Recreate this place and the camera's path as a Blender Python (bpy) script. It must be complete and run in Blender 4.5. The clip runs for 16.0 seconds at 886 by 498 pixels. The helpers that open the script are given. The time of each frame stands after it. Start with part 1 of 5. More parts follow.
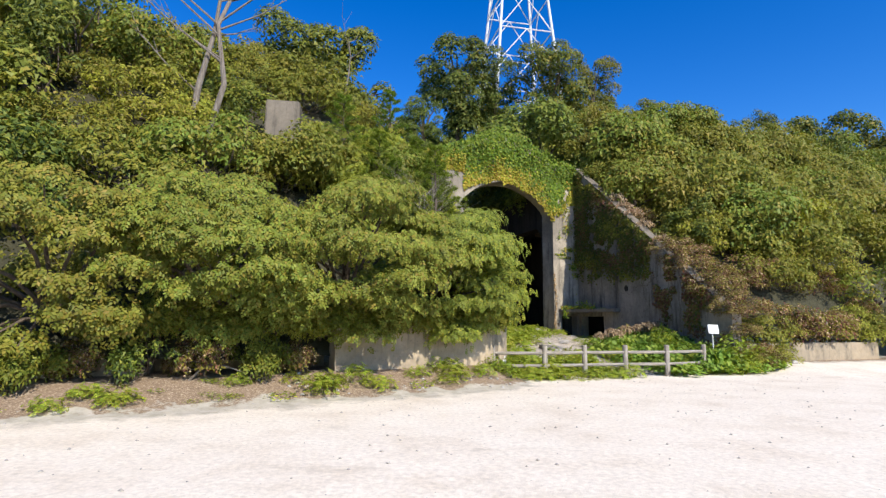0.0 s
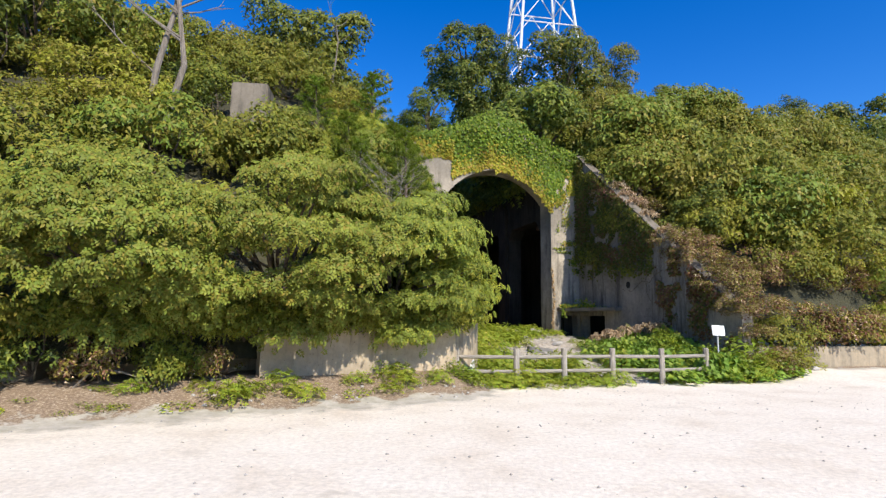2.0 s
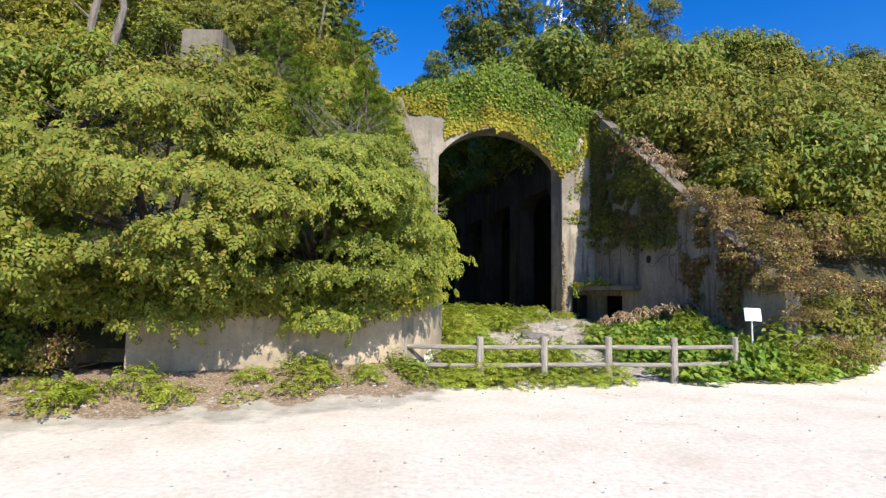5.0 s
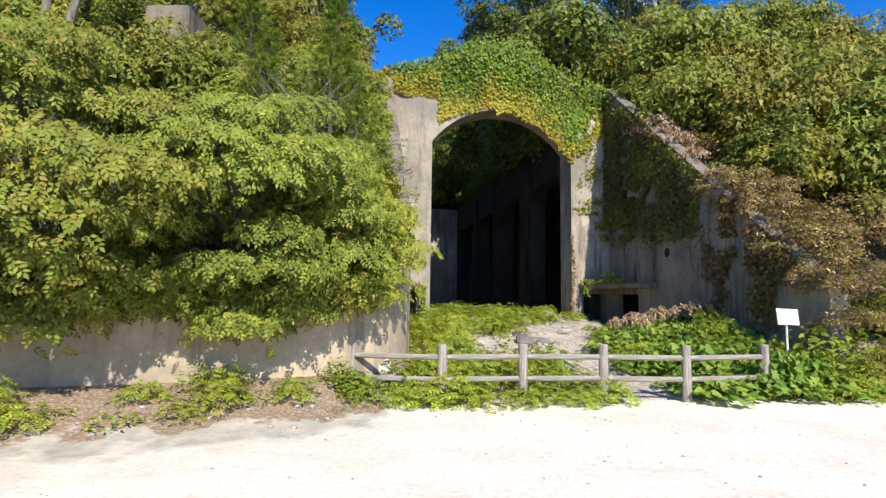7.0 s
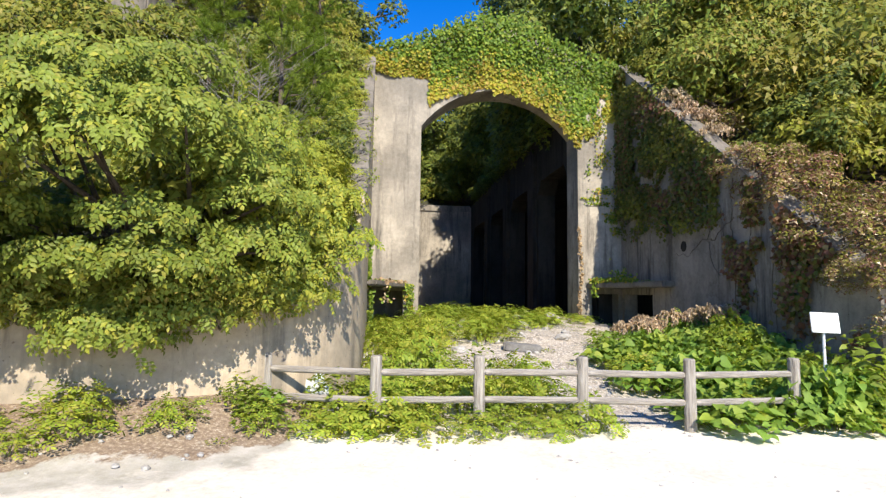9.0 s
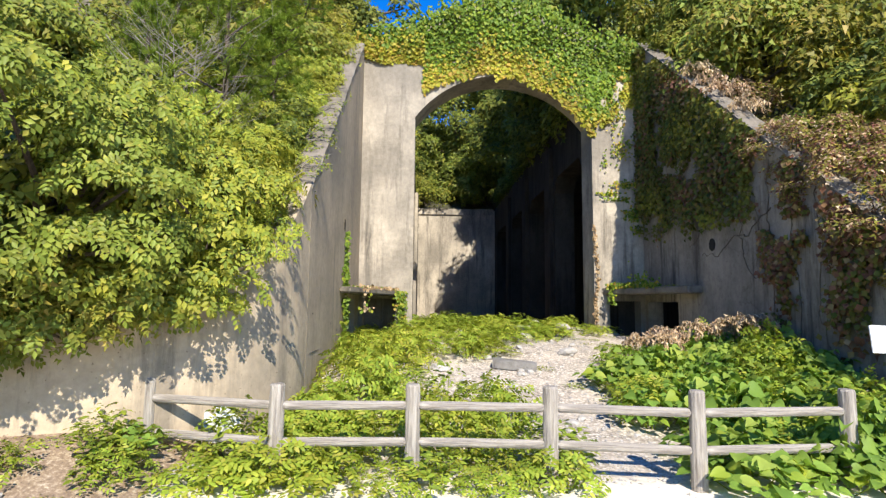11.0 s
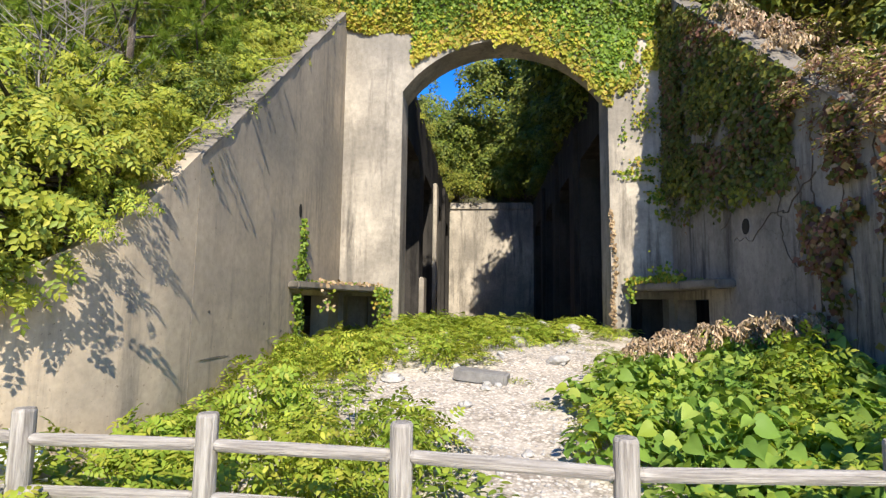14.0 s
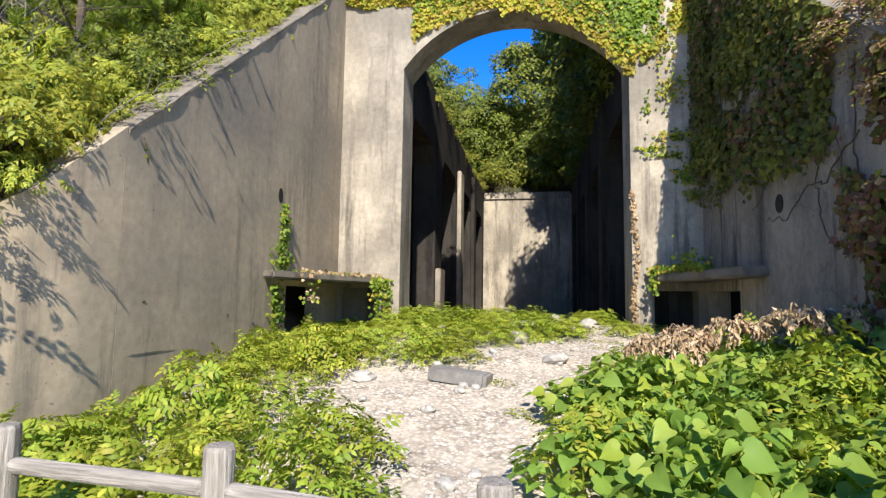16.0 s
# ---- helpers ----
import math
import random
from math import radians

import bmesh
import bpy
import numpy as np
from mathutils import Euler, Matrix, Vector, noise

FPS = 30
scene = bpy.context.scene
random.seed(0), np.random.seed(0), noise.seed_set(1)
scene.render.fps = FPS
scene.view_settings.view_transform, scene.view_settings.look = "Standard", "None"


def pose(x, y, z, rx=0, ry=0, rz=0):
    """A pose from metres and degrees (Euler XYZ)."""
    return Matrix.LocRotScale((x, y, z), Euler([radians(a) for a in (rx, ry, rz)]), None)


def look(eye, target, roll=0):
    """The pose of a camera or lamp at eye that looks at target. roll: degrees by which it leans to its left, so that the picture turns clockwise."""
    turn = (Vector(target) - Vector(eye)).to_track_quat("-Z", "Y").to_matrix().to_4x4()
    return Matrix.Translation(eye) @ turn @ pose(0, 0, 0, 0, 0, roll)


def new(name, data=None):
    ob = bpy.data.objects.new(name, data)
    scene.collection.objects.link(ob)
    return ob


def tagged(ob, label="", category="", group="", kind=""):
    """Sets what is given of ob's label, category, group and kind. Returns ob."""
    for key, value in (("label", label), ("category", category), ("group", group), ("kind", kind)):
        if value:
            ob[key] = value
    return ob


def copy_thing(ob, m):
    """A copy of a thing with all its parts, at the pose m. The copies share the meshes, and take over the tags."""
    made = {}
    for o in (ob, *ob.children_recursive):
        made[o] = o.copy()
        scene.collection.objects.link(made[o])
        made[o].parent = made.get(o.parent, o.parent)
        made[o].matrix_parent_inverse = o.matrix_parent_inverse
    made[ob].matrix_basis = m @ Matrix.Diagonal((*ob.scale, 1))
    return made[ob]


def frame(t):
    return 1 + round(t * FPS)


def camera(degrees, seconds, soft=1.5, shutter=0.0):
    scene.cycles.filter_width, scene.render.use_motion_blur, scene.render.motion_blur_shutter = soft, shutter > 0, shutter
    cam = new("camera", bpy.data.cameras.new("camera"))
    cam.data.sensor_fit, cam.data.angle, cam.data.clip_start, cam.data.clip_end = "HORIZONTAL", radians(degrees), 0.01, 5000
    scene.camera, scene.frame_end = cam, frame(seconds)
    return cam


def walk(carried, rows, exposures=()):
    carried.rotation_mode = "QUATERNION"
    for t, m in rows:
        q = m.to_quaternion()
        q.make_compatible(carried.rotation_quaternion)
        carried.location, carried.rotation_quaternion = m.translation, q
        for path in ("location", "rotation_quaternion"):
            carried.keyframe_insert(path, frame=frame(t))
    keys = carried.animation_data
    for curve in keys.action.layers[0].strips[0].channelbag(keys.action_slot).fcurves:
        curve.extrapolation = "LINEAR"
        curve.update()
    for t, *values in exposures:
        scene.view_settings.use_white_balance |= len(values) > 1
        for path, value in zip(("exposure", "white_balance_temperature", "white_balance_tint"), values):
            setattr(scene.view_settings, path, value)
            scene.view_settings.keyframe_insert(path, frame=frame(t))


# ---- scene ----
cam = camera(79.4, 16.0, 1.35)
METRES, EYE, TILT, LEAN, TURN = 16.0, 1.55, 0.0, 0.0, 0.0
ROWS = [
    (0.0, 0.0, 0.0, 0.0, -0.07, 7.6, -0.5),
    (0.5, 0.0261, 0.0269, 0.001, 0.44, 7.55, -0.75),
    (1.0, 0.0538, 0.0537, -0.0006, 1.31, 7.83, -0.66),
    (1.5, 0.0788, 0.0798, 0.0007, 2.2, 7.0, -0.78),
    (2.0, 0.1039, 0.1088, 0.0005, 2.77, 7.5, -0.71),
    (2.5, 0.1239, 0.1409, 0.0012, 3.09, 6.88, -0.91),
    (3.0, 0.1434, 0.1704, 0.0007, 3.96, 6.71, -0.87),
    (3.5, 0.164, 0.2016, 0.0018, 5.54, 6.27, -0.92),
    (4.0, 0.1829, 0.2316, 0.0014, 5.95, 5.88, -0.82),
    (6.5, 0.2559, 0.38, 0.0038, 10.28, 4.94, -0.92),
    (7.0, 0.2725, 0.4122, 0.0028, 10.78, 5.22, -0.79),
    (7.5, 0.2863, 0.4429, 0.0029, 11.78, 5.14, -0.84),
    (8.0, 0.3017, 0.4718, 0.0039, 12.34, 5.12, -0.8),
    (8.5, 0.3124, 0.5017, 0.0033, 13.21, 5.12, -0.89),
    (9.0, 0.3269, 0.5304, 0.0037, 14.13, 5.23, -0.84),
    (11.5, 0.3793, 0.6739, 0.0066, 19.39, 6.03, -0.74),
    (12.0, 0.3871, 0.7001, 0.0067, 20.15, 5.97, -0.9),
    (12.5, 0.4015, 0.7236, 0.005, 20.96, 6.16, -0.77),
    (13.0, 0.4135, 0.7454, 0.0031, 21.86, 6.04, -0.72),
    (13.5, 0.4241, 0.7693, 0.0043, 23.2, 5.82, -0.83),
    (14.0, 0.436, 0.7893, 0.0045, 25.25, 5.94, -0.69),
    (14.5, 0.4452, 0.8129, 0.0042, 27.72, 5.78, -0.73),
    (15.0, 0.4561, 0.8343, 0.0029, 29.29, 5.82, -0.7),
    (15.5, 0.4638, 0.8536, 0.002, 30.27, 5.38, -0.76),
    (16.0, 0.4692, 0.8715, 0.0025, 30.8, 5.25, -0.81),
]
walk(cam, [(t, pose(0, 0, EYE, TILT, LEAN, TURN) @ pose(METRES * x, METRES * y, METRES * z, 90 + pitch, roll, yaw)) for t, x, y, z, yaw, pitch, roll in ROWS],
     [(0.0, 0.5), (4.0, 0.55), (8.0, 0.75), (11.5, 0.97), (16.0, 0.98)])

# ---- light ----
SUN_TO = Vector((0.526, -0.870, 0.830)).normalized()
world = bpy.data.worlds.new("sky")
scene.world = world
world.use_nodes = True
wn = world.node_tree.nodes
wl = world.node_tree.links
sky = wn.new("ShaderNodeTexSky")
sky.sky_type = "NISHITA"
sky.sun_disc = False
sky.sun_elevation = math.asin(SUN_TO.z)
sky.sun_rotation = math.atan2(SUN_TO.x, SUN_TO.y)
sky.altitude = 300
sky.air_density = 1.0
sky.dust_density = 0.1
sky.ozone_density = 3.0
hue = wn.new("ShaderNodeHueSaturation")
hue.inputs["Saturation"].default_value = 1.42
hue.inputs["Value"].default_value = 1.4
hue.inputs["Hue"].default_value = 0.515
wl.new(sky.outputs[0], hue.inputs["Color"])
wl.new(hue.outputs[0], wn["Background"].inputs["Color"])
wn["Background"].inputs["Strength"].default_value = 0.106
sun = new("sun", bpy.data.lights.new("sun", "SUN"))
sun.data.energy = 5.0
sun.data.angle = radians(0.55)
sun.data.color = (1.0, 0.93, 0.82)
sun.matrix_world = look(SUN_TO * 100, (0, 0, 0))


# ---- materials ----
def material(name, rough=0.8):
    m = bpy.data.materials.new(name)
    m.use_nodes = True
    t = m.node_tree
    b = t.nodes["Principled BSDF"]
    b.inputs["Roughness"].default_value = rough
    return m, t, b


def node(t, kind, **values):
    n = t.nodes.new(kind)
    for k, v in values.items():
        n.inputs[k.replace("_", " ")].default_value = v
    return n


def coords(t, scale=(1, 1, 1), space="Object"):
    c = t.nodes.new("ShaderNodeTexCoord")
    mp = t.nodes.new("ShaderNodeMapping")
    mp.inputs["Scale"].default_value = scale
    t.links.new(c.outputs[space], mp.inputs["Vector"])
    return mp.outputs[0]


def noisy(t, vector, scale, detail=6.0, rough=0.6):
    n = node(t, "ShaderNodeTexNoise", Scale=scale, Detail=detail, Roughness=rough)
    t.links.new(vector, n.inputs["Vector"])
    return n.outputs["Fac"]


def ramp(t, fac, stops):
    r = t.nodes.new("ShaderNodeValToRGB")
    e = r.color_ramp.elements
    while len(e) < len(stops):
        e.new(0.5)
    for k, (p, c) in enumerate(stops):
        e[k].position, e[k].color = p, (*c, 1) if len(c) == 3 else c
    t.links.new(fac, r.inputs[0])
    return r.outputs[0]


def mix(t, fac, a, b, mode="MIX"):
    n = t.nodes.new("ShaderNodeMix")
    n.data_type, n.blend_type = "RGBA", mode
    for value, k in ((fac, 0), (a, 6), (b, 7)):
        if isinstance(value, (int, float)):
            n.inputs[k].default_value = value
        elif isinstance(value, tuple):
            n.inputs[k].default_value = (*value, 1)
        else:
            t.links.new(value, n.inputs[k])
    return n.outputs[2]


def relief(t, b, height, strength, distance=0.02):
    n = node(t, "ShaderNodeBump", Strength=strength, Distance=distance)
    t.links.new(height, n.inputs["Height"])
    t.links.new(n.outputs[0], b.inputs["Normal"])


def concrete(name, light, dark, stain, grain=0.72, bump=0.3, tint=None):
    m, t, b = material(name, 0.95)
    b.inputs["Specular IOR Level"].default_value = 0.12
    v = coords(t)
    big = noisy(t, coords(t, (1, 1, 0.6)), 0.8, 7, 0.68)
    fine = noisy(t, v, 9, 8, 0.7)
    streak = noisy(t, coords(t, (1.5, 1.5, 0.16)), 1.5, 7, 0.72)
    base = mix(t, ramp(t, big, [(0.38, (0, 0, 0)), (0.58, (1, 1, 1))]), dark, light)
    base = mix(t, ramp(t, streak, [(0.51, (0, 0, 0)), (0.65, (0.85, 0.85, 0.85))]), base, stain)
    if tint:
        base = mix(t, ramp(t, noisy(t, coords(t, (0.5, 0.5, 0.8)), 0.55, 5, 0.55), [(0.4, (0, 0, 0)), (0.62, (0.85, 0.85, 0.85))]), base, tint)
    base = mix(t, ramp(t, fine, [(0.3, (grain, grain, grain)), (0.7, (1, 1, 1))]), (0, 0, 0), base, "MIX")
    pits = ramp(t, noisy(t, v, 26, 3, 0.5), [(0.66, (1, 1, 1)), (0.74, (0.55, 0.52, 0.48))])
    base = mix(t, 1.0, base, pits, "MULTIPLY")
    crack = node(t, "ShaderNodeTexVoronoi", Scale=0.22)
    crack.feature = "DISTANCE_TO_EDGE"
    bend = t.nodes.new("ShaderNodeVectorMath")
    bend.operation = "MULTIPLY_ADD"
    wob = node(t, "ShaderNodeTexNoise", Scale=1.3, Detail=5.0)
    t.links.new(v, wob.inputs["Vector"])
    t.links.new(wob.outputs["Color"], bend.inputs[0])
    bend.inputs[1].default_value = (1.4, 1.4, 1.4)
    t.links.new(v, bend.inputs[2])
    t.links.new(bend.outputs[0], crack.inputs["Vector"])
    line = ramp(t, crack.outputs["Distance"], [(0.0, (0.72, 0.72, 0.72)), (0.004, (1, 1, 1))])
    base = mix(t, 0.0 if tint else 1.0, base, line, "MULTIPLY")
    t.links.new(base, b.inputs["Base Color"])
    relief(t, b, mix(t, 0.35, fine, noisy(t, v, 45, 4, 0.6)), bump, 0.02)
    return m


def leafy(name, colours, through_light=0.35, rough=0.5, warm=0.0):
    """Leaf blades: the colour varies from leaf to leaf and from plant to plant."""
    m, t, b = material(name, rough)
    geo = t.nodes.new("ShaderNodeNewGeometry")
    info = t.nodes.new("ShaderNodeObjectInfo")
    n = len(colours) - 1
    col = ramp(t, geo.outputs["Random Per Island"], [((k / n) ** 0.75 if k < n else 1.0, c) for k, c in enumerate(colours)])
    h = node(t, "ShaderNodeHueSaturation")
    mr = node(t, "ShaderNodeMapRange", To_Min=0.479 - warm, To_Max=0.503 - warm)
    t.links.new(info.outputs["Random"], mr.inputs[0])
    t.links.new(mr.outputs[0], h.inputs["Hue"])
    patch = noisy(t, coords(t, (1, 1, 1)), 1.1, 3, 0.6)
    mv = node(t, "ShaderNodeMapRange", From_Min=0.3, From_Max=0.7, To_Min=0.72, To_Max=1.25)
    t.links.new(patch, mv.inputs[0])
    t.links.new(mv.outputs[0], h.inputs["Value"])
    t.links.new(col, h.inputs["Color"])
    t.links.new(h.outputs[0], b.inputs["Base Color"])
    b.inputs["Specular IOR Level"].default_value = 0.16
    tr = t.nodes.new("ShaderNodeBsdfTranslucent")
    t.links.new(mix(t, 1.0, h.outputs[0], (1.15, 1.2, 0.6), "MULTIPLY"), tr.inputs["Color"])
    ms = t.nodes.new("ShaderNodeMixShader")
    ms.inputs[0].default_value = through_light
    t.links.new(b.outputs[0], ms.inputs[1])
    t.links.new(tr.outputs[0], ms.inputs[2])
    t.links.new(ms.outputs[0], t.nodes["Material Output"].inputs["Surface"])
    return m


def grainy(name, stops, scale, rough=0.95, bump=0.5, stretch=(1, 1, 1), bump_scale=30, distance=0.02):
    m, t, b = material(name, rough)
    v = coords(t, stretch)
    col = ramp(t, noisy(t, v, scale, 8, 0.65), stops)
    fine = noisy(t, v, bump_scale, 6, 0.7)
    col = mix(t, ramp(t, fine, [(0.3, (0.72, 0.72, 0.72)), (0.65, (1, 1, 1))]), (0, 0, 0), col)
    t.links.new(col, b.inputs["Base Color"])
    relief(t, b, fine, bump, distance)
    return m


M_FACE = concrete("weathered_concrete", (0.47, 0.41, 0.32), (0.24, 0.21, 0.166), (0.095, 0.083, 0.068), 0.7, 0.28, (0.21, 0.186, 0.15))
# Right wing's tone: real dark stains, with the wall's shade mixed in.
M_GREY = concrete("shaded_grey_concrete", (0.34, 0.296, 0.24), (0.2, 0.175, 0.142), (0.075, 0.066, 0.055))
M_LOW = concrete("low_wall_concrete", (0.49, 0.393, 0.272), (0.385, 0.312, 0.22), (0.225, 0.19, 0.142), 0.74, 0.22, (0.255, 0.222, 0.17))
M_COPE = concrete("coping_concrete", (0.22, 0.19, 0.15), (0.16, 0.14, 0.11), (0.09, 0.08, 0.065))
M_SAND = grainy("sandy_ground", [(0.3, (0.68, 0.58, 0.45)), (0.5, (0.78, 0.69, 0.56)), (0.7, (0.82, 0.74, 0.61))], 0.8, bump=0.4, bump_scale=14, distance=0.03)
gt = M_SAND.node_tree
gb = gt.nodes["Principled BSDF"]
sand_link = gb.inputs["Base Color"].links[0].from_socket
ga = gt.nodes.new("ShaderNodeAttribute")
ga.attribute_name = "litter"
gv = coords(gt)
edge_noise = noisy(gt, gv, 1.4, 7, 0.7)
gm = gt.nodes.new("ShaderNodeMath")
gm.operation = "MULTIPLY_ADD"
gt.links.new(edge_noise, gm.inputs[0])
gm.inputs[1].default_value = 0.9
gt.links.new(ga.outputs["Fac"], gm.inputs[2])
litter = ramp(gt, noisy(gt, gv, 22, 5, 0.8), [(0.3, (0.09, 0.06, 0.04)), (0.52, (0.24, 0.17, 0.11)), (0.62, (0.36, 0.29, 0.2)), (0.72, (0.62, 0.55, 0.45))])
mossy = ramp(gt, noisy(gt, gv, 3.0, 6, 0.7), [(0.35, (0.27, 0.25, 0.19)), (0.65, (0.45, 0.405, 0.34))])
scuff = ramp(gt, noisy(gt, coords(gt, (0.5, 1.3, 1)), 0.9, 8, 0.75), [(0.58, (0, 0, 0)), (0.69, (0.7, 0.7, 0.7))])
grains = ramp(gt, noisy(gt, gv, 35, 4, 0.8), [(0.62, (0, 0, 0)), (0.75, (0.7, 0.7, 0.7))])
c1 = mix(gt, scuff, sand_link, (0.46, 0.40, 0.31))
c1 = mix(gt, grains, c1, (0.33, 0.28, 0.22))
c1 = mix(gt, ramp(gt, gm.outputs[0], [(0.62, (0, 0, 0)), (0.82, (0.9, 0.9, 0.9))]), c1, mossy)
c1 = mix(gt, ramp(gt, gm.outputs[0], [(0.95, (0, 0, 0)), (1.0, (1, 1, 1))]), c1, litter)
chips = node(gt, "ShaderNodeTexVoronoi", Scale=24.0)
gt.links.new(gv, chips.inputs["Vector"])
chip_tone = gt.nodes.new("ShaderNodeSeparateColor")
gt.links.new(chips.outputs["Color"], chip_tone.inputs[0])
rubble = ramp(gt, chip_tone.outputs[0], [(0.0, (0.19, 0.155, 0.115)), (0.3, (0.33, 0.28, 0.215)), (0.7, (0.50, 0.435, 0.35)), (1.0, (0.66, 0.59, 0.49))])
rubble = mix(gt, ramp(gt, chips.outputs["Distance"], [(0.35, (0, 0, 0)), (0.75, (0.75, 0.75, 0.75))]), rubble, (0.17, 0.14, 0.105))
rubble = mix(gt, ramp(gt, noisy(gt, gv, 2.2, 6, 0.7), [(0.42, (0, 0, 0)), (0.6, (0.6, 0.6, 0.6))]), rubble, (0.48, 0.415, 0.33))
gr = gt.nodes.new("ShaderNodeAttribute")
gr.attribute_name = "rubble"
on_path = gr.outputs["Fac"]
c1 = mix(gt, on_path, c1, rubble)
gt.links.new(c1, gb.inputs["Base Color"])
# Earth kept nearly black so the gaps between shrubs read as shade.
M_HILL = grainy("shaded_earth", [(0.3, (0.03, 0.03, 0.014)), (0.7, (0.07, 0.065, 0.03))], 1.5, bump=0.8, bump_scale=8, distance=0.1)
M_SLAB = grainy("grey_slab_concrete", [(0.3, (0.14, 0.13, 0.115)), (0.7, (0.25, 0.235, 0.21))], 4, bump=0.6, bump_scale=20)
M_STONE = grainy("broken_concrete", [(0.3, (0.26, 0.24, 0.21)), (0.7, (0.48, 0.45, 0.40))], 5, bump=0.8, bump_scale=22)
M_LOG = grainy("grey_weathered_log", [(0.32, (0.13, 0.11, 0.09)), (0.48, (0.30, 0.265, 0.22)), (0.68, (0.46, 0.42, 0.355))], 4, rough=0.85, bump=1.0, stretch=(7, 7, 0.5), bump_scale=7, distance=0.02)
M_BARK = grainy("brown_bark", [(0.3, (0.06, 0.045, 0.03)), (0.7, (0.16, 0.12, 0.085))], 4, bump=0.9, stretch=(3, 3, 0.7))
M_DEADWOOD = grainy("bleached_bark", [(0.3, (0.11, 0.09, 0.07)), (0.7, (0.27, 0.235, 0.195))], 4, bump=0.6, stretch=(4, 4, 0.6))
M_TWIG = grainy("grey_twig", [(0.3, (0.17, 0.15, 0.12)), (0.7, (0.32, 0.28, 0.23))], 4, bump=0.4)
M_STRAW = grainy("straw_stem", [(0.3, (0.22, 0.16, 0.095)), (0.7, (0.40, 0.31, 0.20))], 4, bump=0.4)
M_PAINT = grainy("white_paint", [(0.3, (0.74, 0.74, 0.72)), (0.7, (0.82, 0.82, 0.80))], 4, rough=0.45, bump=0.1)
M_STEEL = grainy("galvanised_steel", [(0.3, (0.55, 0.56, 0.57)), (0.7, (0.72, 0.73, 0.74))], 1.2, rough=0.5, bump=0.1)
# Court concrete: base colour pulled near black to carry the shade inside.
M_COURT = concrete("shade_dark_concrete", (0.048, 0.043, 0.037), (0.026, 0.024, 0.021), (0.014, 0.013, 0.012))
L_MID = leafy("green_leaf", [(0.098, 0.134, 0.020), (0.131, 0.172, 0.025), (0.165, 0.2, 0.029), (0.225, 0.24, 0.038)], 0.24, warm=0.01)
L_TREE = leafy("bright_leaf", [(0.112, 0.17, 0.024), (0.138, 0.198, 0.028), (0.162, 0.222, 0.033), (0.205, 0.255, 0.042)], 0.24, warm=0.006)
L_OLIVE = leafy("olive_leaf", [(0.135, 0.145, 0.020), (0.17, 0.178, 0.023), (0.205, 0.206, 0.028), (0.27, 0.235, 0.044)], 0.24, warm=0.008)
L_YELLOW = leafy("yellow_green_leaf", [(0.185, 0.235, 0.027), (0.25, 0.295, 0.036), (0.31, 0.345, 0.046), (0.375, 0.39, 0.066)], 0.4, warm=0.01)
L_DARK = leafy("dark_evergreen_leaf", [(0.047, 0.074, 0.016), (0.074, 0.108, 0.019), (0.108, 0.142, 0.024), (0.162, 0.189, 0.038)], 0.2)
L_PINE = leafy("pine_needle", [(0.09, 0.16, 0.015), (0.14, 0.22, 0.02), (0.19, 0.27, 0.028)], 0.25)
L_IVY = leafy("ivy_leaf", [(0.074, 0.130, 0.014), (0.105, 0.175, 0.018), (0.147, 0.220, 0.022), (0.242, 0.270, 0.031)], 0.25)
L_GOLD = leafy("turning_ivy_leaf", [(0.25, 0.265, 0.028), (0.34, 0.325, 0.032), (0.39, 0.265, 0.05), (0.28, 0.29, 0.03)], 0.3)
# Ivy colours darkened to carry the shade of the right wing wall.
L_SHADE_IVY = leafy("shaded_ivy_leaf", [(0.055, 0.075, 0.014), (0.085, 0.10, 0.018), (0.12, 0.12, 0.025), (0.12, 0.08, 0.03)], 0.25)
L_STRAW = leafy("straw_brown_leaf", [(0.20, 0.14, 0.075), (0.30, 0.215, 0.115), (0.40, 0.30, 0.17), (0.47, 0.37, 0.22)], 0.2, 0.8)
L_DRY = leafy("dry_brown_leaf", [(0.24, 0.17, 0.09), (0.40, 0.29, 0.165), (0.52, 0.40, 0.235), (0.62, 0.50, 0.32)], 0.2, 0.8)
L_RUST = leafy("rusty_vine_leaf", [(0.10, 0.05, 0.035), (0.19, 0.09, 0.05), (0.13, 0.12, 0.025), (0.28, 0.19, 0.10)], 0.2, 0.8)
L_WEED = leafy("weed_leaf", [(0.16, 0.26, 0.03), (0.225, 0.335, 0.04), (0.29, 0.40, 0.05), (0.40, 0.46, 0.065)], 0.42, warm=0.012)
L_BROAD = leafy("broad_vine_leaf", [(0.13, 0.235, 0.04), (0.18, 0.305, 0.052), (0.235, 0.365, 0.062), (0.33, 0.42, 0.08)], 0.42, warm=0.006)


# ---- helpers of the place ----
# The ruin stands at an angle to the walk: u runs along its front, v into it, z up.
RUIN = pose(0.71, 23.48, 0, 0, 0, 21)
rng = np.random.default_rng(7)


def place(u, v, z=0.0):
    return RUIN @ Vector((u, v, z))


def local(x, y):
    p = RUIN.inverted() @ Vector((x, y, 0))
    return p.x, p.y


def part(name, bm, mat, parent=None, label="", m=None):
    """Links a bmesh as one mesh object under a thing or a part."""
    me = bpy.data.meshes.new(name)
    bm.normal_update()
    bm.to_mesh(me)
    bm.free()
    me.materials.append(mat)
    ob = new(name, me)
    if parent is not None:
        ob.parent = parent
    if m is not None:
        ob.matrix_basis = m
    if label:
        ob["label"] = label
    return ob


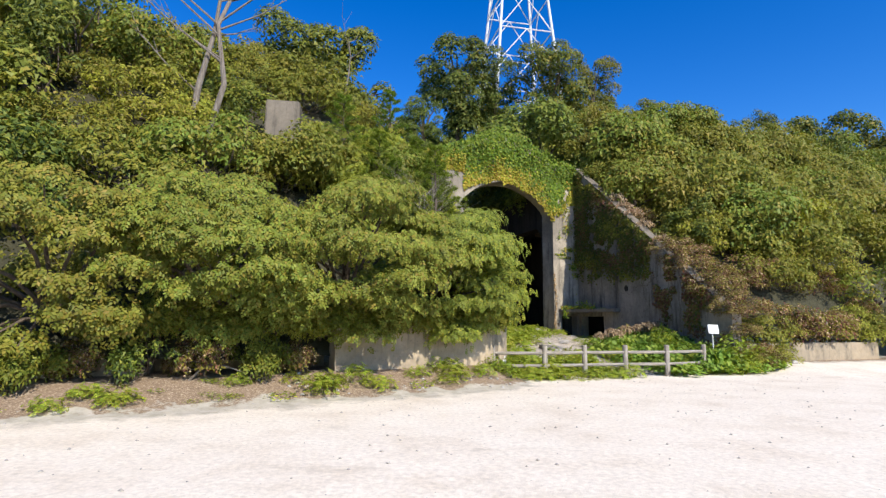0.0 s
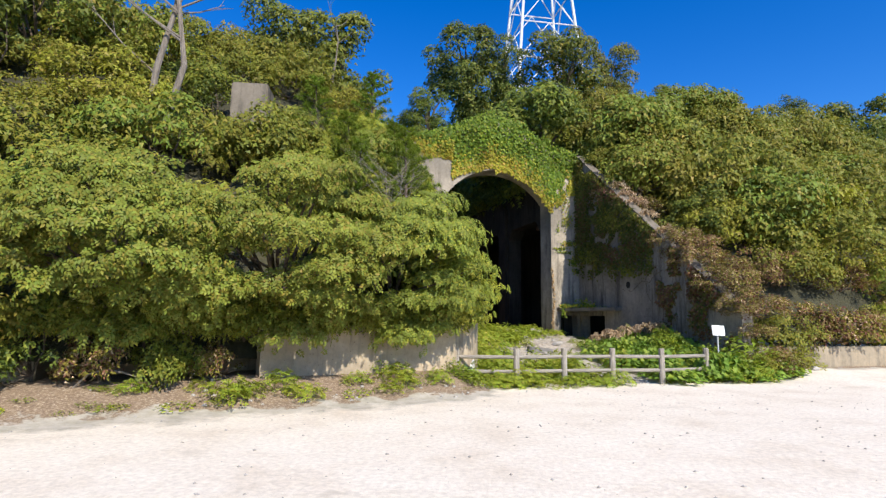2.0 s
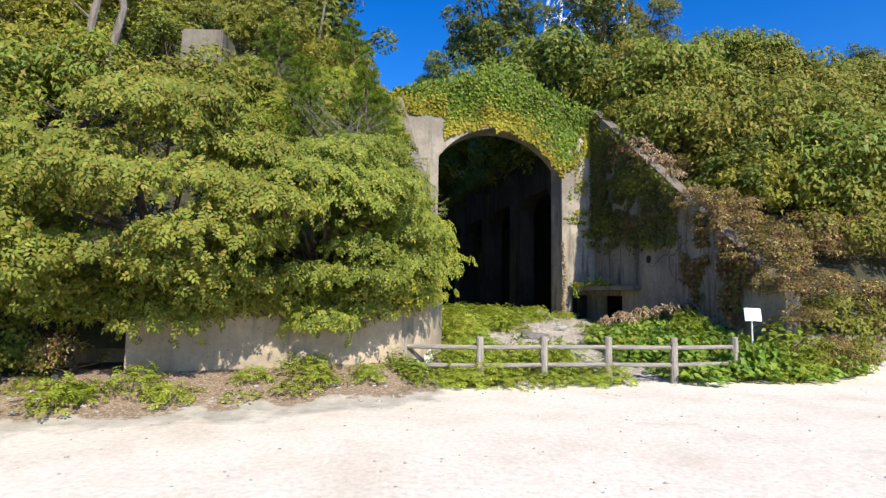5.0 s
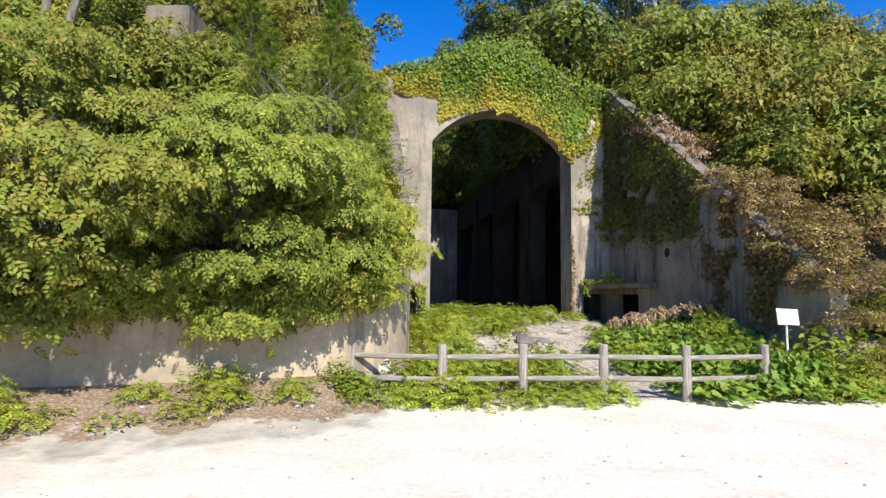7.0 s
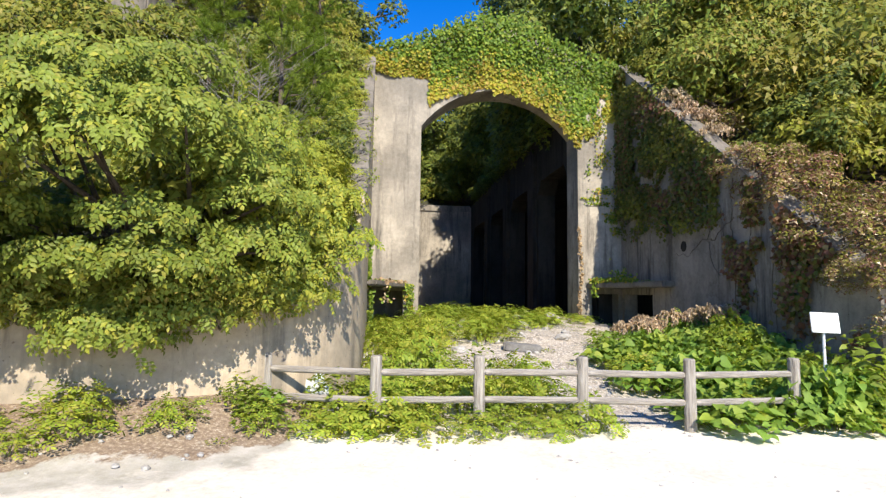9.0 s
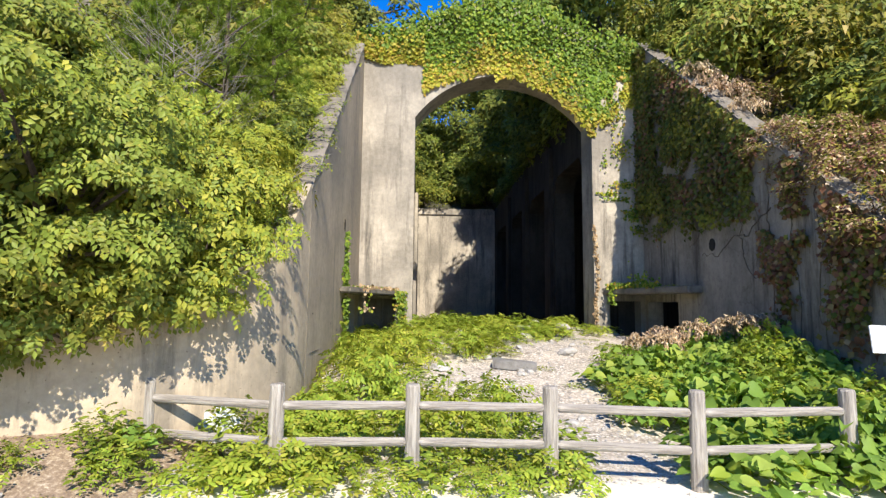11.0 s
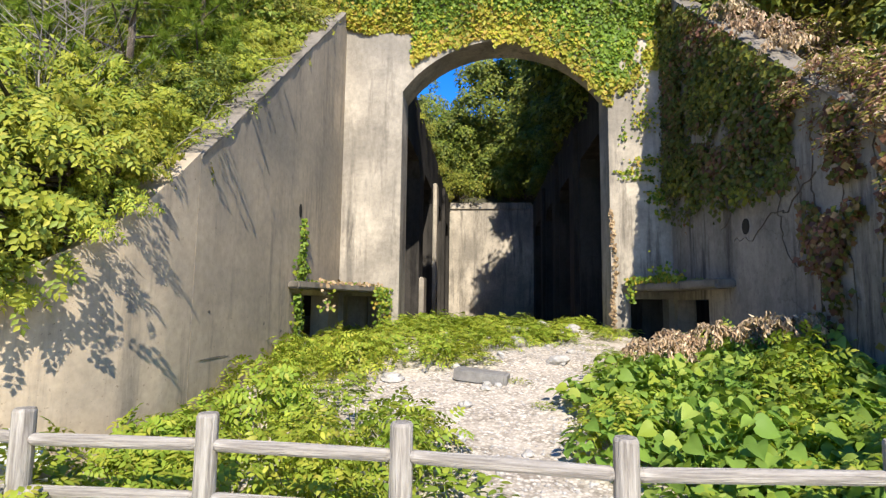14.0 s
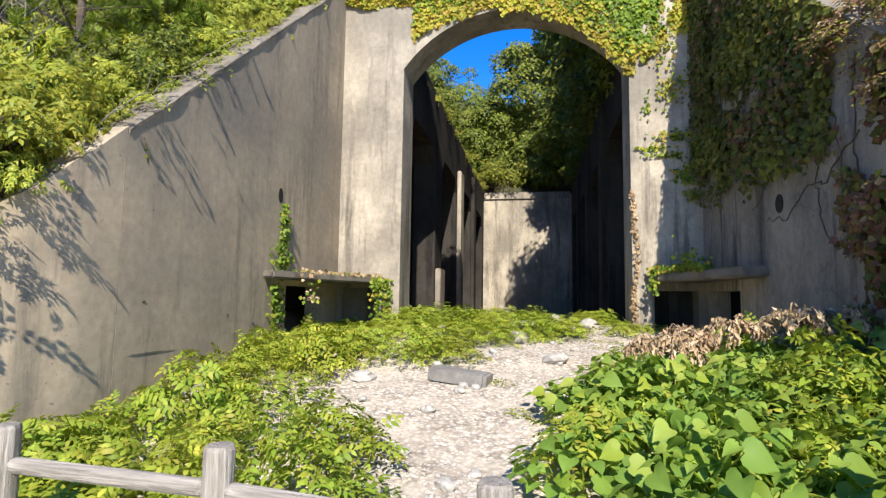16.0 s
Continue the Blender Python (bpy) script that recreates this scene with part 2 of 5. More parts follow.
def thing(name, m, label, category, group="", kind=""):
    ob = new(name)
    ob.empty_display_size = 0.1
    ob.matrix_basis = m
    return tagged(ob, label, category, group, kind)


def prism(bm, outline, thick, swap=None, bevel=0.0):
    """A slab with the given outline (a, b), c from thick[0] to thick[1]; swap turns (a, b, c) into x, y, z."""
    swap = swap or (lambda a, b, c: (a, b, c))
    lo = [bm.verts.new(swap(a, b, thick[0])) for a, b in outline]
    hi = [bm.verts.new(swap(a, b, thick[1])) for a, b in outline]
    faces = [bm.faces.new(lo), bm.faces.new(hi[::-1])]
    for k in range(len(lo)):
        faces.append(bm.faces.new((lo[k - 1], hi[k - 1], hi[k], lo[k])))
    bmesh.ops.recalc_face_normals(bm, faces=faces)
    if bevel:
        edges = list({e for f in faces for e in f.edges})
        bmesh.ops.bevel(bm, geom=edges, offset=bevel, segments=2, affect="EDGES", clamp_overlap=True)
    return bm


def box(bm, lo, hi, bevel=0.0):
    return prism(bm, [(lo[0], lo[1]), (hi[0], lo[1]), (hi[0], hi[1]), (lo[0], hi[1])], (lo[2], hi[2]), None, bevel)


def tube(bm, points, radii, sides=8, rough=0.0):
    """A tapered limb through the points."""
    rings = []
    for k, p in enumerate(points):
        p = Vector(p)
        a = Vector(points[max(k - 1, 0)])
        b = Vector(points[min(k + 1, len(points) - 1)])
        q = (b - a).to_track_quat("Z", "Y")
        ring = []
        for s in range(sides):
            w = 2 * math.pi * s / sides
            r = radii[k] * (1 + rough * noise.noise(Vector((w, p.z * 2 + k, p.x * 3))))
            ring.append(bm.verts.new(p + q @ Vector((r * math.cos(w), r * math.sin(w), 0))))
        rings.append(ring)
    for a, b in zip(rings, rings[1:]):
        for s in range(sides):
            bm.faces.new((a[s - 1], a[s], b[s], b[s - 1]))
    bm.faces.new(rings[0][::-1])
    bm.faces.new(rings[-1])
    return bm


def unit(a):
    return a / np.maximum(np.linalg.norm(a, axis=1, keepdims=True), 1e-6)


def blade_mesh(name, P, D, N, L, ratio, mats, index=None, fold=0.18, broad=False, far=False, oval=False):
    """Leaf blades at P that point along D and face N, L long: each is a folded blade with its own edges."""
    n = len(P)
    D = unit(D)
    S = unit(np.cross(D, N))
    N = np.cross(S, D)
    L = np.asarray(L).reshape(n, 1)
    W = L * ratio / 2
    up = N * W * fold * 2
    if broad:
        rim = ((-0.02, 0.42), (0.06, 0.8), (0.24, 1.0), (0.46, 0.92), (0.68, 0.6), (0.86, 0.24))
        ring = [P + D * L * 0.08] + [P + D * L * a + S * W * b + up * b * b - N * L * 0.22 * a * a for a, b in rim] + [P + D * L - N * L * 0.26]
        ring += [P + D * L * a - S * W * b + up * b * b - N * L * 0.22 * a * a for a, b in rim[::-1]]
        V = np.stack(ring + [P + D * L * 0.45 - N * L * 0.03], 1)
        tri = np.array([[k, 14, (k + 1) % 14] for k in range(14)])
    elif oval:
        V = np.stack([P] + [P + D * L * a + S * W * b + up * b for a, b in ((0.28, 0.9), (0.62, 0.8))] + [P + D * L - N * L * 0.12] + [P + D * L * a - S * W * b + up * b for a, b in ((0.62, 0.8), (0.28, 0.9))], 1)
        tri = np.array([[0, 5, 1], [1, 5, 4], [1, 4, 2], [2, 4, 3]])
    elif far:
        V = np.stack([P + S * W * 0.9, P + D * L, P - S * W * 0.9], 1)
        tri = np.array([[0, 1, 2]])
    else:
        V = np.stack([P, P + D * L * 0.45 + S * W + up, P + D * L - N * L * 0.1, P + D * L * 0.45 - S * W + up], 1)
        tri = np.array([[0, 2, 1], [0, 3, 2]])
    k = V.shape[1]
    F = (tri[None] + (np.arange(n) * k)[:, None, None]).reshape(-1, 3)
    me = bpy.data.meshes.new(name)
    me.vertices.add(n * k)
    me.vertices.foreach_set("co", V.astype(np.float32).ravel())
    me.loops.add(F.size)
    me.loops.foreach_set("vertex_index", F.astype(np.int32).ravel())
    me.polygons.add(len(F))
    me.polygons.foreach_set("loop_start", np.arange(0, F.size, 3, dtype=np.int32))
    me.polygons.foreach_set("loop_total", np.full(len(F), 3, dtype=np.int32))
    for m in mats:
        me.materials.append(m)
    if index is not None:
        me.polygons.foreach_set("material_index", np.repeat(index, len(tri)).astype(np.int32))
    if broad or oval:
        me.polygons.foreach_set("use_smooth", np.ones(len(F), dtype=bool))
    me.update()
    me.validate()
    return me


def clump_points(r, centre, radius, count, flat=0.7, under=0.15):
    """Points and outward normals on the outer shell of a leafy clump."""
    N = unit(r.normal(size=(count, 3)))
    N[:, 1] = np.where((N[:, 1] > 0.35) & (r.random(count) < 0.7), -N[:, 1], N[:, 1])
    N[:, 2] = np.where(N[:, 2] < 0, np.where(r.random(count) < under, N[:, 2], -N[:, 2]), N[:, 2])
    rad = radius * (0.62 + 0.5 * r.random((count, 1)))
    P = np.array(centre) + N * rad * np.array([1, 1, flat])
    return P, N


def crown_points(r, size, height, clumps, per, spread=1.0, flat=0.85):
    """A domed crown: clumps of unequal size over its top and open flank, with gaps between them."""
    Ps, Ns, C = [], [], []
    for k in range(clumps):
        n = unit(r.normal(size=(1, 3)))[0]
        n[2] = abs(n[2]) * 1.1 - 0.12
        n[1] = -abs(n[1]) if r.random() < 0.7 else n[1]
        q = 0.62 + 0.34 * r.random() ** 0.7
        if k % 5 == 4:
            q *= 0.6
        c = (n[0] * size * spread * q, n[1] * size * spread * q, max(0.12 * height, height * (0.22 + 0.7 * n[2] * q)))
        rad = size * (0.15 + 0.2 * r.random() ** 1.5)
        P, N = clump_points(r, c, rad, int(per * (rad / (0.26 * size)) ** 2), flat, 0.42)
        Ps.append(P)
        Ns.append(N)
        C.append((c, rad))
    return np.concatenate(Ps), np.concatenate(Ns), C


def leaf_turn(r, N, droop=0.35, up=0.9):
    """Directions and facings of leaves on a shell: they lie outwards, face the light and droop a little."""
    n = len(N)
    face = unit(N * 0.8 + np.array([0.16, -0.28, up * 0.55]) + r.normal(size=(n, 3)) * 0.42)
    way = unit(N * np.array([1, 1, 0.3]) + r.normal(size=(n, 3)) * 0.8)
    way = unit(way - face * np.sum(way * face, 1, keepdims=True))
    way[:, 2] -= droop
    return way, face


def sprays(r, P, way, face, leaf, pairs):
    """Feathered leaves: leaflets in pairs along a drooping midrib."""
    A, D, F, L = [], [], [], []
    side = unit(np.cross(way, face))
    for k in range(pairs):
        f = (k + 0.6) / pairs
        at = P + way * (leaf * pairs * 0.62 * f) - face * (leaf * pairs * 0.16 * f * f)
        for s in (-1, 1):
            A.append(at)
            D.append(unit(side * s + way * 0.55 - face * 0.25))
            F.append(face)
            L.append(np.full(len(P), leaf) * (1.1 - 0.45 * abs(f - 0.45)) * (0.85 + 0.3 * r.random(len(P))))
    A.append(P + way * (leaf * pairs * 0.62) - face * (leaf * pairs * 0.16))
    D.append(way - face * 0.3)
    F.append(face)
    L.append(np.full(len(P), leaf))
    return np.concatenate(A), np.concatenate(D), np.concatenate(F), np.concatenate(L)


def branches(bm, r, C, base=(0, 0, -0.3), thick=0.06):
    """A short stem with limbs that reach into the clumps."""
    fork = Vector((base[0], base[1], base[2] + 0.55))
    tube(bm, [base, fork], [thick, thick * 0.8], 6, 0.3)
    for c, rad in C:
        c = Vector(c)
        mid = fork.lerp(c, 0.5) + Vector((r.normal() * 0.12, r.normal() * 0.12, -0.12 + 0.1 * r.normal()))
        tube(bm, [fork, mid, c], [thick * 0.55, thick * 0.35, thick * 0.12], 5)
    return bm


def shrub(name, label, category, seed, size, height, clumps, per, leaf, mats, feather=0, flat=0.85, weights=None, group="shrubs on the slope", ratio=0.5, droop=0.35, bark=None, broad=False, far=True):
    r = np.random.default_rng(seed)
    P, N, C = crown_points(r, size, height, clumps, per, flat=flat)
    way, face = leaf_turn(r, N, droop)
    L = leaf * (0.7 + 0.6 * r.random(len(P)))
    if feather:
        P, way, face, L = sprays(r, P, way, face, leaf, feather)
    index = None
    if weights:
        index = r.choice(len(mats), len(P), p=weights)
    top = thing(name, Matrix(), label, category, group)
    crown = new("crown", blade_mesh("crown", P, way, face, L, ratio, mats, index, broad=broad, far=far))
    crown.parent = top
    part("stem", branches(bmesh.new(), r, C[:: max(1, len(C) // 8)]), bark or M_BARK, top)
    return top


# ---- the ground ----
def ground_z(x, y):
    u, v = local(x, y)
    z = 0.03 * noise.noise(Vector((x * 0.25, y * 0.25, 0)))
    if -4.6 < u < 9.5 and v > -8.5:
        q = min(max((v + 8.4) / 6.9, 0), 1)
        z += 0.78 * q * q * (3 - 2 * q) + 0.10 * noise.noise(Vector((u * 0.9, v * 0.9, 3))) * min(1, max(0, v + 7.5))
    if -0.5 < u < 5.4:
        z += 0.3 * math.exp(-(((v - 0.5) / 1.7) ** 2)) * (1 + 0.3 * noise.noise(Vector((u * 1.5, v * 1.5, 4))))
    if 3.6 < u < 6.3 and -8.6 < v < -2.5:
        z += 0.5 * math.exp(-(((u - 5.9) / 1.15) ** 2) - (((v + 5.9) / 1.7) ** 2))
    # verge in front of the low wall
    edge = v - low_v(u)
    if u < -1.6 and edge > -3.2:
        q = min(max((edge + 1.9) / 1.9, 0), 1)
        z += 0.42 * q * q * (3 - 2 * q) * min(1, (-1.6 - u) / 1.2)
    if u > 6.5 and v < -5:
        q = min(max((v + 11.5) / 3.0, 0), 1)
        z += 0.3 * q * min(1, (u - 6.5) / 1.5) * (1 if v < -8.5 or u > 9.5 else 0.3)
    return z


LOW_PATH = [(-1.62, -6.35), (-1.64, -6.8), (-1.73, -7.25), (-1.93, -7.68), (-2.25, -8.07), (-2.7, -8.38), (-3.3, -8.62), (-4.0, -8.8), (-4.8, -8.95), (-7.0, -9.33)]


def low_v(u):
    """Where the low wall runs, for a place along the front."""
    for (u1, v1), (u0, v0) in zip(LOW_PATH, LOW_PATH[1:]):
        if u0 <= u <= u1:
            f = (u - u0) / (u1 - u0)
            return v0 + (v1 - v0) * f
    return -6.35 if u > -1.62 else -9.33 + 0.16 * (u + 7.0)


def right_v(u):
    return -8.4 - 0.03 * (u - 6.6) if u < 14 else -8.62 - 0.12 * (u - 14)


def hill_z(u, v):
    if u < 2.4:
        shift = 0.16 * max(0.0, -4.5 - u)
        off = -1.8 - u
        base = low_v(min(u, -1.63))
    else:
        shift = 0.2 * min(max(0.0, u - 6.6), 8)
        off = u - 6.6
        base = right_v(u)
    w = v + shift
    z = 8.3 + 0.86 * w if w < 5.5 else 13.03 + 0.33 * (w - 5.5)
    if u > 6.6:
        z = min(z, 0.75 + 1.7 * max(0.0, v - base))
    if v > 0:
        if off < 0:
            z = 7.6 + 0.62 * max(0, v - 20.3)
        else:
            z = min(z, 8.2 + 1.1 * off + 0.62 * max(0, v - 20.3))
    z = min(z, 21 + 0.36 * max(0, v - 48))
    return z + 0.25 * noise.noise(Vector((u * 0.4, v * 0.4, 9)))


def sheet(name, us, vs, height, mat, frame_uv=True):
    verts, faces = [], []
    for v in vs:
        for u in us:
            verts.append((u, v, height(u, v)))
    n = len(us)
    for j in range(len(vs) - 1):
        for i in range(n - 1):
            a = j * n + i
            faces.append((a, a + 1, a + n + 1, a + n))
    me = bpy.data.meshes.new(name)
    me.from_pydata(verts, [], faces)
    me.polygons.foreach_set("use_smooth", [True] * len(faces))
    me.materials.append(mat)
    ob = new(name, me)
    if frame_uv:
        ob.matrix_basis = RUIN
    return ob


def steps(a, b, d):
    n = max(1, round((b - a) / d))
    return [a + (b - a) * k / n for k in range(n + 1)]


gx = [-2000, -600, -200, -80] + steps(-40, -12, 2.0)[:-1] + steps(-12, 18, 0.3)[:-1] + steps(18, 50, 2.0) + [90, 200, 600, 2000]
gy = [-2000, -600, -200, -80, -30] + steps(-12, 4, 1.0)[:-1] + steps(4, 30, 0.3)[:-1] + steps(30, 60, 3) + [120, 400, 2000]
def litter_at(x, y):
    """How much leaf litter lies on the ground, densest at the foot of the low wall."""
    u, v = local(x, y)
    if u > 9.0:
        return 0.75 * max(0.0, 1 - abs(v - right_v(u) + 0.2) / 0.6)
    if u > -2.0:
        return 0.75 if v > 1.0 else 0.41 if v > -8.6 else 0.0
    return max(0.0, min(0.8, 1.0 + 0.42 * (v - low_v(u) + 0.35)))


ground = tagged(sheet("ground", gx, gy, ground_z, M_SAND, False), "pale sandy gravel lot", "ground", kind="structure")


cover_layer = ground.data.attributes.new("litter", "FLOAT", "POINT")
cover_layer.data.foreach_set("value", [litter_at(p.co.x, p.co.y) for p in ground.data.vertices])


def rubble_at(x, y):
    """Broken stone underfoot inside the fence, thinning out towards the lot."""
    u, v = local(x, y)
    return min(1.0, max(0.0, (v + 9.1) / 0.5)) if -1.3 < u < 6.2 and v < 2.5 else 0.0


rubble_layer = ground.data.attributes.new("rubble", "FLOAT", "POINT")
rubble_layer.data.foreach_set("value", [rubble_at(p.co.x, p.co.y) for p in ground.data.vertices])


def hill_sheet(name, us, v_of, depth, label):
    verts, faces = [], []
    rows = [0, 0.5, 1.0, 1.6, 2.3] + steps(3, depth, 1.0)
    for u in us:
        b = v_of(u)
        for s in rows:
            verts.append((u, b + s, hill_z(u, b + s)))
    n = len(rows)
    for i in range(len(us) - 1):
        for j in range(n - 1):
            a = i * n + j
            faces.append((a, a + n, a + n + 1, a + 1))
    me = bpy.data.meshes.new(name)
    me.from_pydata(verts, [], faces)
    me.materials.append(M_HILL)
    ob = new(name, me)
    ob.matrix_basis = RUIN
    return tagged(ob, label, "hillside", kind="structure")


hill_sheet("hillside_left", [-90, -70, -50, -40] + steps(-32, -1.66, 0.8), lambda u: low_v(u) + 0.12, 45, "earth slope under dense shrubs")
hill_sheet("hillside_right", steps(6.5, 34, 0.8) + [45, 60, 80, 100], lambda u: right_v(u) + 0.15, 45, "earth slope under dense shrubs")
hill_sheet("hillside_back", steps(-1.9, 6.7, 0.86), lambda u: 20.5, 24, "earth slope above the back wall")


def ridge_z(u, v):
    return 20.5 + 0.46 * max(0.0, min(v, 150) - 46) * max(0.0, 1 - abs(u - 78) / 95) - (3 if v < 44 else 0)


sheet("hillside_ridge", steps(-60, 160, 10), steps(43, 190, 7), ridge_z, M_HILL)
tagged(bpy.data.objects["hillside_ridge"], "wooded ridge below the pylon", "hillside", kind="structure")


# ---- the ruin ----
def arch_points(u0, u1, spring, rise, n=20):
    half = (u1 - u0) / 2
    rad = (half * half + rise * rise) / (2 * rise)
    a = math.asin(half / rad)
    mid = (u0 + u1) / 2
    return [(mid + rad * math.sin(-a + 2 * a * k / n), spring + rise - rad + rad * math.cos(-a + 2 * a * k / n)) for k in range(n + 1)]


U0, U1, SPRING, RISE = 0.0, 4.87, 6.75, 1.25
bm = bmesh.new()
outline = [(-1.82, -0.6), (-1.82, 8.7), (-0.5, 9.08), (1.0, 9.8), (1.95, 10.25), (3.6, 9.8), (5.3, 8.95), (6.64, 8.6), (6.64, -0.6), (6.12, -0.6), (6.12, 1.80), (5.28, 1.80), (5.28, -0.6), (U1, -0.6)]
outline += arch_points(U0, U1, SPRING, RISE)[::-1] + [(U0, -0.6), (-0.45, -0.6), (-0.45, 1.80), (-1.3, 1.80), (-1.3, -0.6)]
prism(bm, outline, (0, 0.95), lambda a, b, c: (a, c, b))
front = tagged(part("wall_front", bm, M_FACE, m=RUIN), "weathered concrete front wall with a tall arched opening", "wall", kind="structure")


def wing(name, u_in, u_out, end, top, gap, label, mat):
    bm = bmesh.new()
    pts = [(-0.01, -0.6), (-0.01, top(0)), (end, top(end)), (end, -0.6), (gap[0], -0.6), (gap[0], 1.78), (gap[1], 1.78), (gap[1], -0.6)]
    prism(bm, pts, (min(u_in, u_out), max(u_in, u_out)), lambda a, b, c: (c, a, b))
    w = tagged(part(name, bm, mat, m=RUIN), label, "wall", kind="structure")
    bm = bmesh.new()
    a, b = min(u_in, u_out) - 0.015, max(u_in, u_out) + 0.015
    rows = 46
    prev = None
    for k in range(rows + 1):
        v = -0.02 + (end + 0.02) * k / rows
        lift = 0.07 + 0.035 * noise.noise(Vector((v * 2.3, u_in, 1))) + 0.02 * noise.noise(Vector((v * 9, u_in, 2)))
        ea = a + 0.02 * noise.noise(Vector((v * 5, 3, u_in)))
        eb = b + 0.02 * noise.noise(Vector((v * 5, 7, u_in)))
        mid = (a + b) / 2
        z = top(v)
        ring = [bm.verts.new(p) for p in ((ea, v, z + 0.004), (ea, v, z + lift * 0.7), (ea + 0.05, v, z + lift), (mid, v, z + lift * 1.05), (eb - 0.05, v, z + lift), (eb, v, z + lift * 0.7), (eb, v, z + 0.004))]
        if prev:
            for q in range(7):
                bm.faces.new((prev[q - 1], prev[q], ring[q], ring[q - 1]))
        else:
            bm.faces.new(ring)
        prev = ring
    bm.faces.new(prev[::-1])
    bmesh.ops.recalc_face_normals(bm, faces=bm.faces[:])
    part("coping", bm, M_COPE, w, "rough worn concrete coping")
    return w


wing("wall_wing_left", -1.42, -1.82, -6.35, lambda v: 8.8 + 0.862 * v, (-2.5, -0.8), "grey concrete wing wall with a sloping top", M_LOW)
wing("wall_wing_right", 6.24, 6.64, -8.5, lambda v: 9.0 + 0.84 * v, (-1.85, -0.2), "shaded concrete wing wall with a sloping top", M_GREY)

# the wall bends out of the wing and runs low along the lot
bm = bmesh.new()
tops = [3.40, 2.98, 2.52, 2.10, 1.78, 1.58, 1.47, 1.42, 1.40, 1.38]
fine_path = []
for k in range(len(LOW_PATH) - 1):
    for s in range(4):
        f = s / 4
        fine_path.append((LOW_PATH[k][0] + (LOW_PATH[k + 1][0] - LOW_PATH[k][0]) * f, LOW_PATH[k][1] + (LOW_PATH[k + 1][1] - LOW_PATH[k][1]) * f, tops[k] + (tops[k + 1] - tops[k]) * f))
fine_path.append((*LOW_PATH[-1], tops[-1]))
prev = None
for k, (u, v, z) in enumerate(fine_path):
    a = Vector(fine_path[max(k - 1, 0)][:2])
    b = Vector(fine_path[min(k + 1, len(fine_path) - 1)][:2])
    d = (b - a).normalized()
    side = Vector((-d.y, d.x)) * 0.2
    ring = [bm.verts.new((u + s * side.x, v + s * side.y, h)) for s, h in ((1, -0.6), (1, z), (-1, z), (-1, -0.6))]
    if prev:
        for q in range(4):
            bm.faces.new((prev[q - 1], prev[q], ring[q], ring[q - 1]))
    else:
        bm.faces.new(ring)
    prev = ring
bm.faces.new(prev[::-1])
bmesh.ops.recalc_face_normals(bm, faces=bm.faces[:])
for f in bm.faces:
    f.smooth = abs(f.normal.z) < 0.3
for e in bm.edges:
    e.smooth = len(e.link_faces) == 2 and e.calc_face_angle(0) < 0.6
tagged(part("wall_low_left", bm, M_LOW, m=RUIN), "low pale concrete retaining wall under overhanging leaves", "wall", kind="structure")

def wall_patch(name, v0, v1, z0, z1, mat, label, seed, waves):
    """A thin uneven skin on the inner face of the left wing wall."""
    rr = np.random.default_rng(seed)
    n = 18
    ring = [((v0 + v1) / 2 + (v1 - v0) / 2 * math.cos(6.283 * k / n) * rr.uniform(1 - waves, 1), (z0 + z1) / 2 + (z1 - z0) / 2 * math.sin(6.283 * k / n) * rr.uniform(1 - waves, 1)) for k in range(n)]
    bm = bmesh.new()
    prism(bm, ring, (-1.418, -1.414), lambda a, b, c: (c, a, b))
    part(name, bm, mat, bpy.data.objects["wall_wing_left"], label)


for k, (v0, v1, z, h) in enumerate(((-6.3, -5.4, 0.92, 0.012), (-5.2, -4.95, 0.82, 0.02), (-4.3, -4.24, 1.3, 0.03), (-3.6, -3.52, 1.15, 0.025), (-6.0, -5.93, 1.5, 0.02), (-3.2, -3.15, 1.6, 0.025))):
    wall_patch("chip", v0, v1, z - h, z + h, M_COPE, "chipped hollow", 10 + k, 0.5)

bm = bmesh.new()
prism(bm, [(-0.26, 0.16), (-0.24, 0.5), (-0.14, 0.44), (-0.1, 0.54), (0.0, 0.58), (0.08, 0.52), (0.09, 0.44), (0.18, 0.36), (0.22, 0.18), (0.08, 0.26), (-0.07, 0.14)], (0.2, 0.206), lambda a, b, c: (a, -c, b))
part("paint_patch", bm, M_PAINT, bpy.data.objects["wall_low_left"], "flaking white paint", pose(-2.09, -7.875, 0, 0, 0, 50.6))

bm = bmesh.new()
for ua, ub in ((6.7, 13.2),):
    prism(bm, [(ua, right_v(ua) - 0.15), (ub, right_v(ub) - 0.15), (ub, right_v(ub) + 0.15), (ua, right_v(ua) + 0.15)], (-0.4, 0.88), None, 0.03)
tagged(part("wall_low_right", bm, M_LOW, m=RUIN), "low weathered concrete kerb wall below the slope", "wall", kind="structure")


def canopy(name, pts, low, thick):
    bm = bmesh.new()
    prism(bm, pts, (low + 0.17 - thick, low + 0.17), None, 0.03)
    return tagged(part(name, bm, M_COPE, m=RUIN), "thin concrete canopy slab with moss above a side doorway", "canopy", "canopies beside the arch")


canopy("canopy", [(-0.22, -0.004), (-1.416, -0.004), (-1.416, -3.35), (-1.2, -3.4), (-0.75, -1.7)], 1.83, 0.13)
canopy("canopy", [(5.1, -0.004), (5.62, -1.6), (5.9, -3.0), (6.236, -3.0), (6.236, -0.004)], 1.95, 0.16)

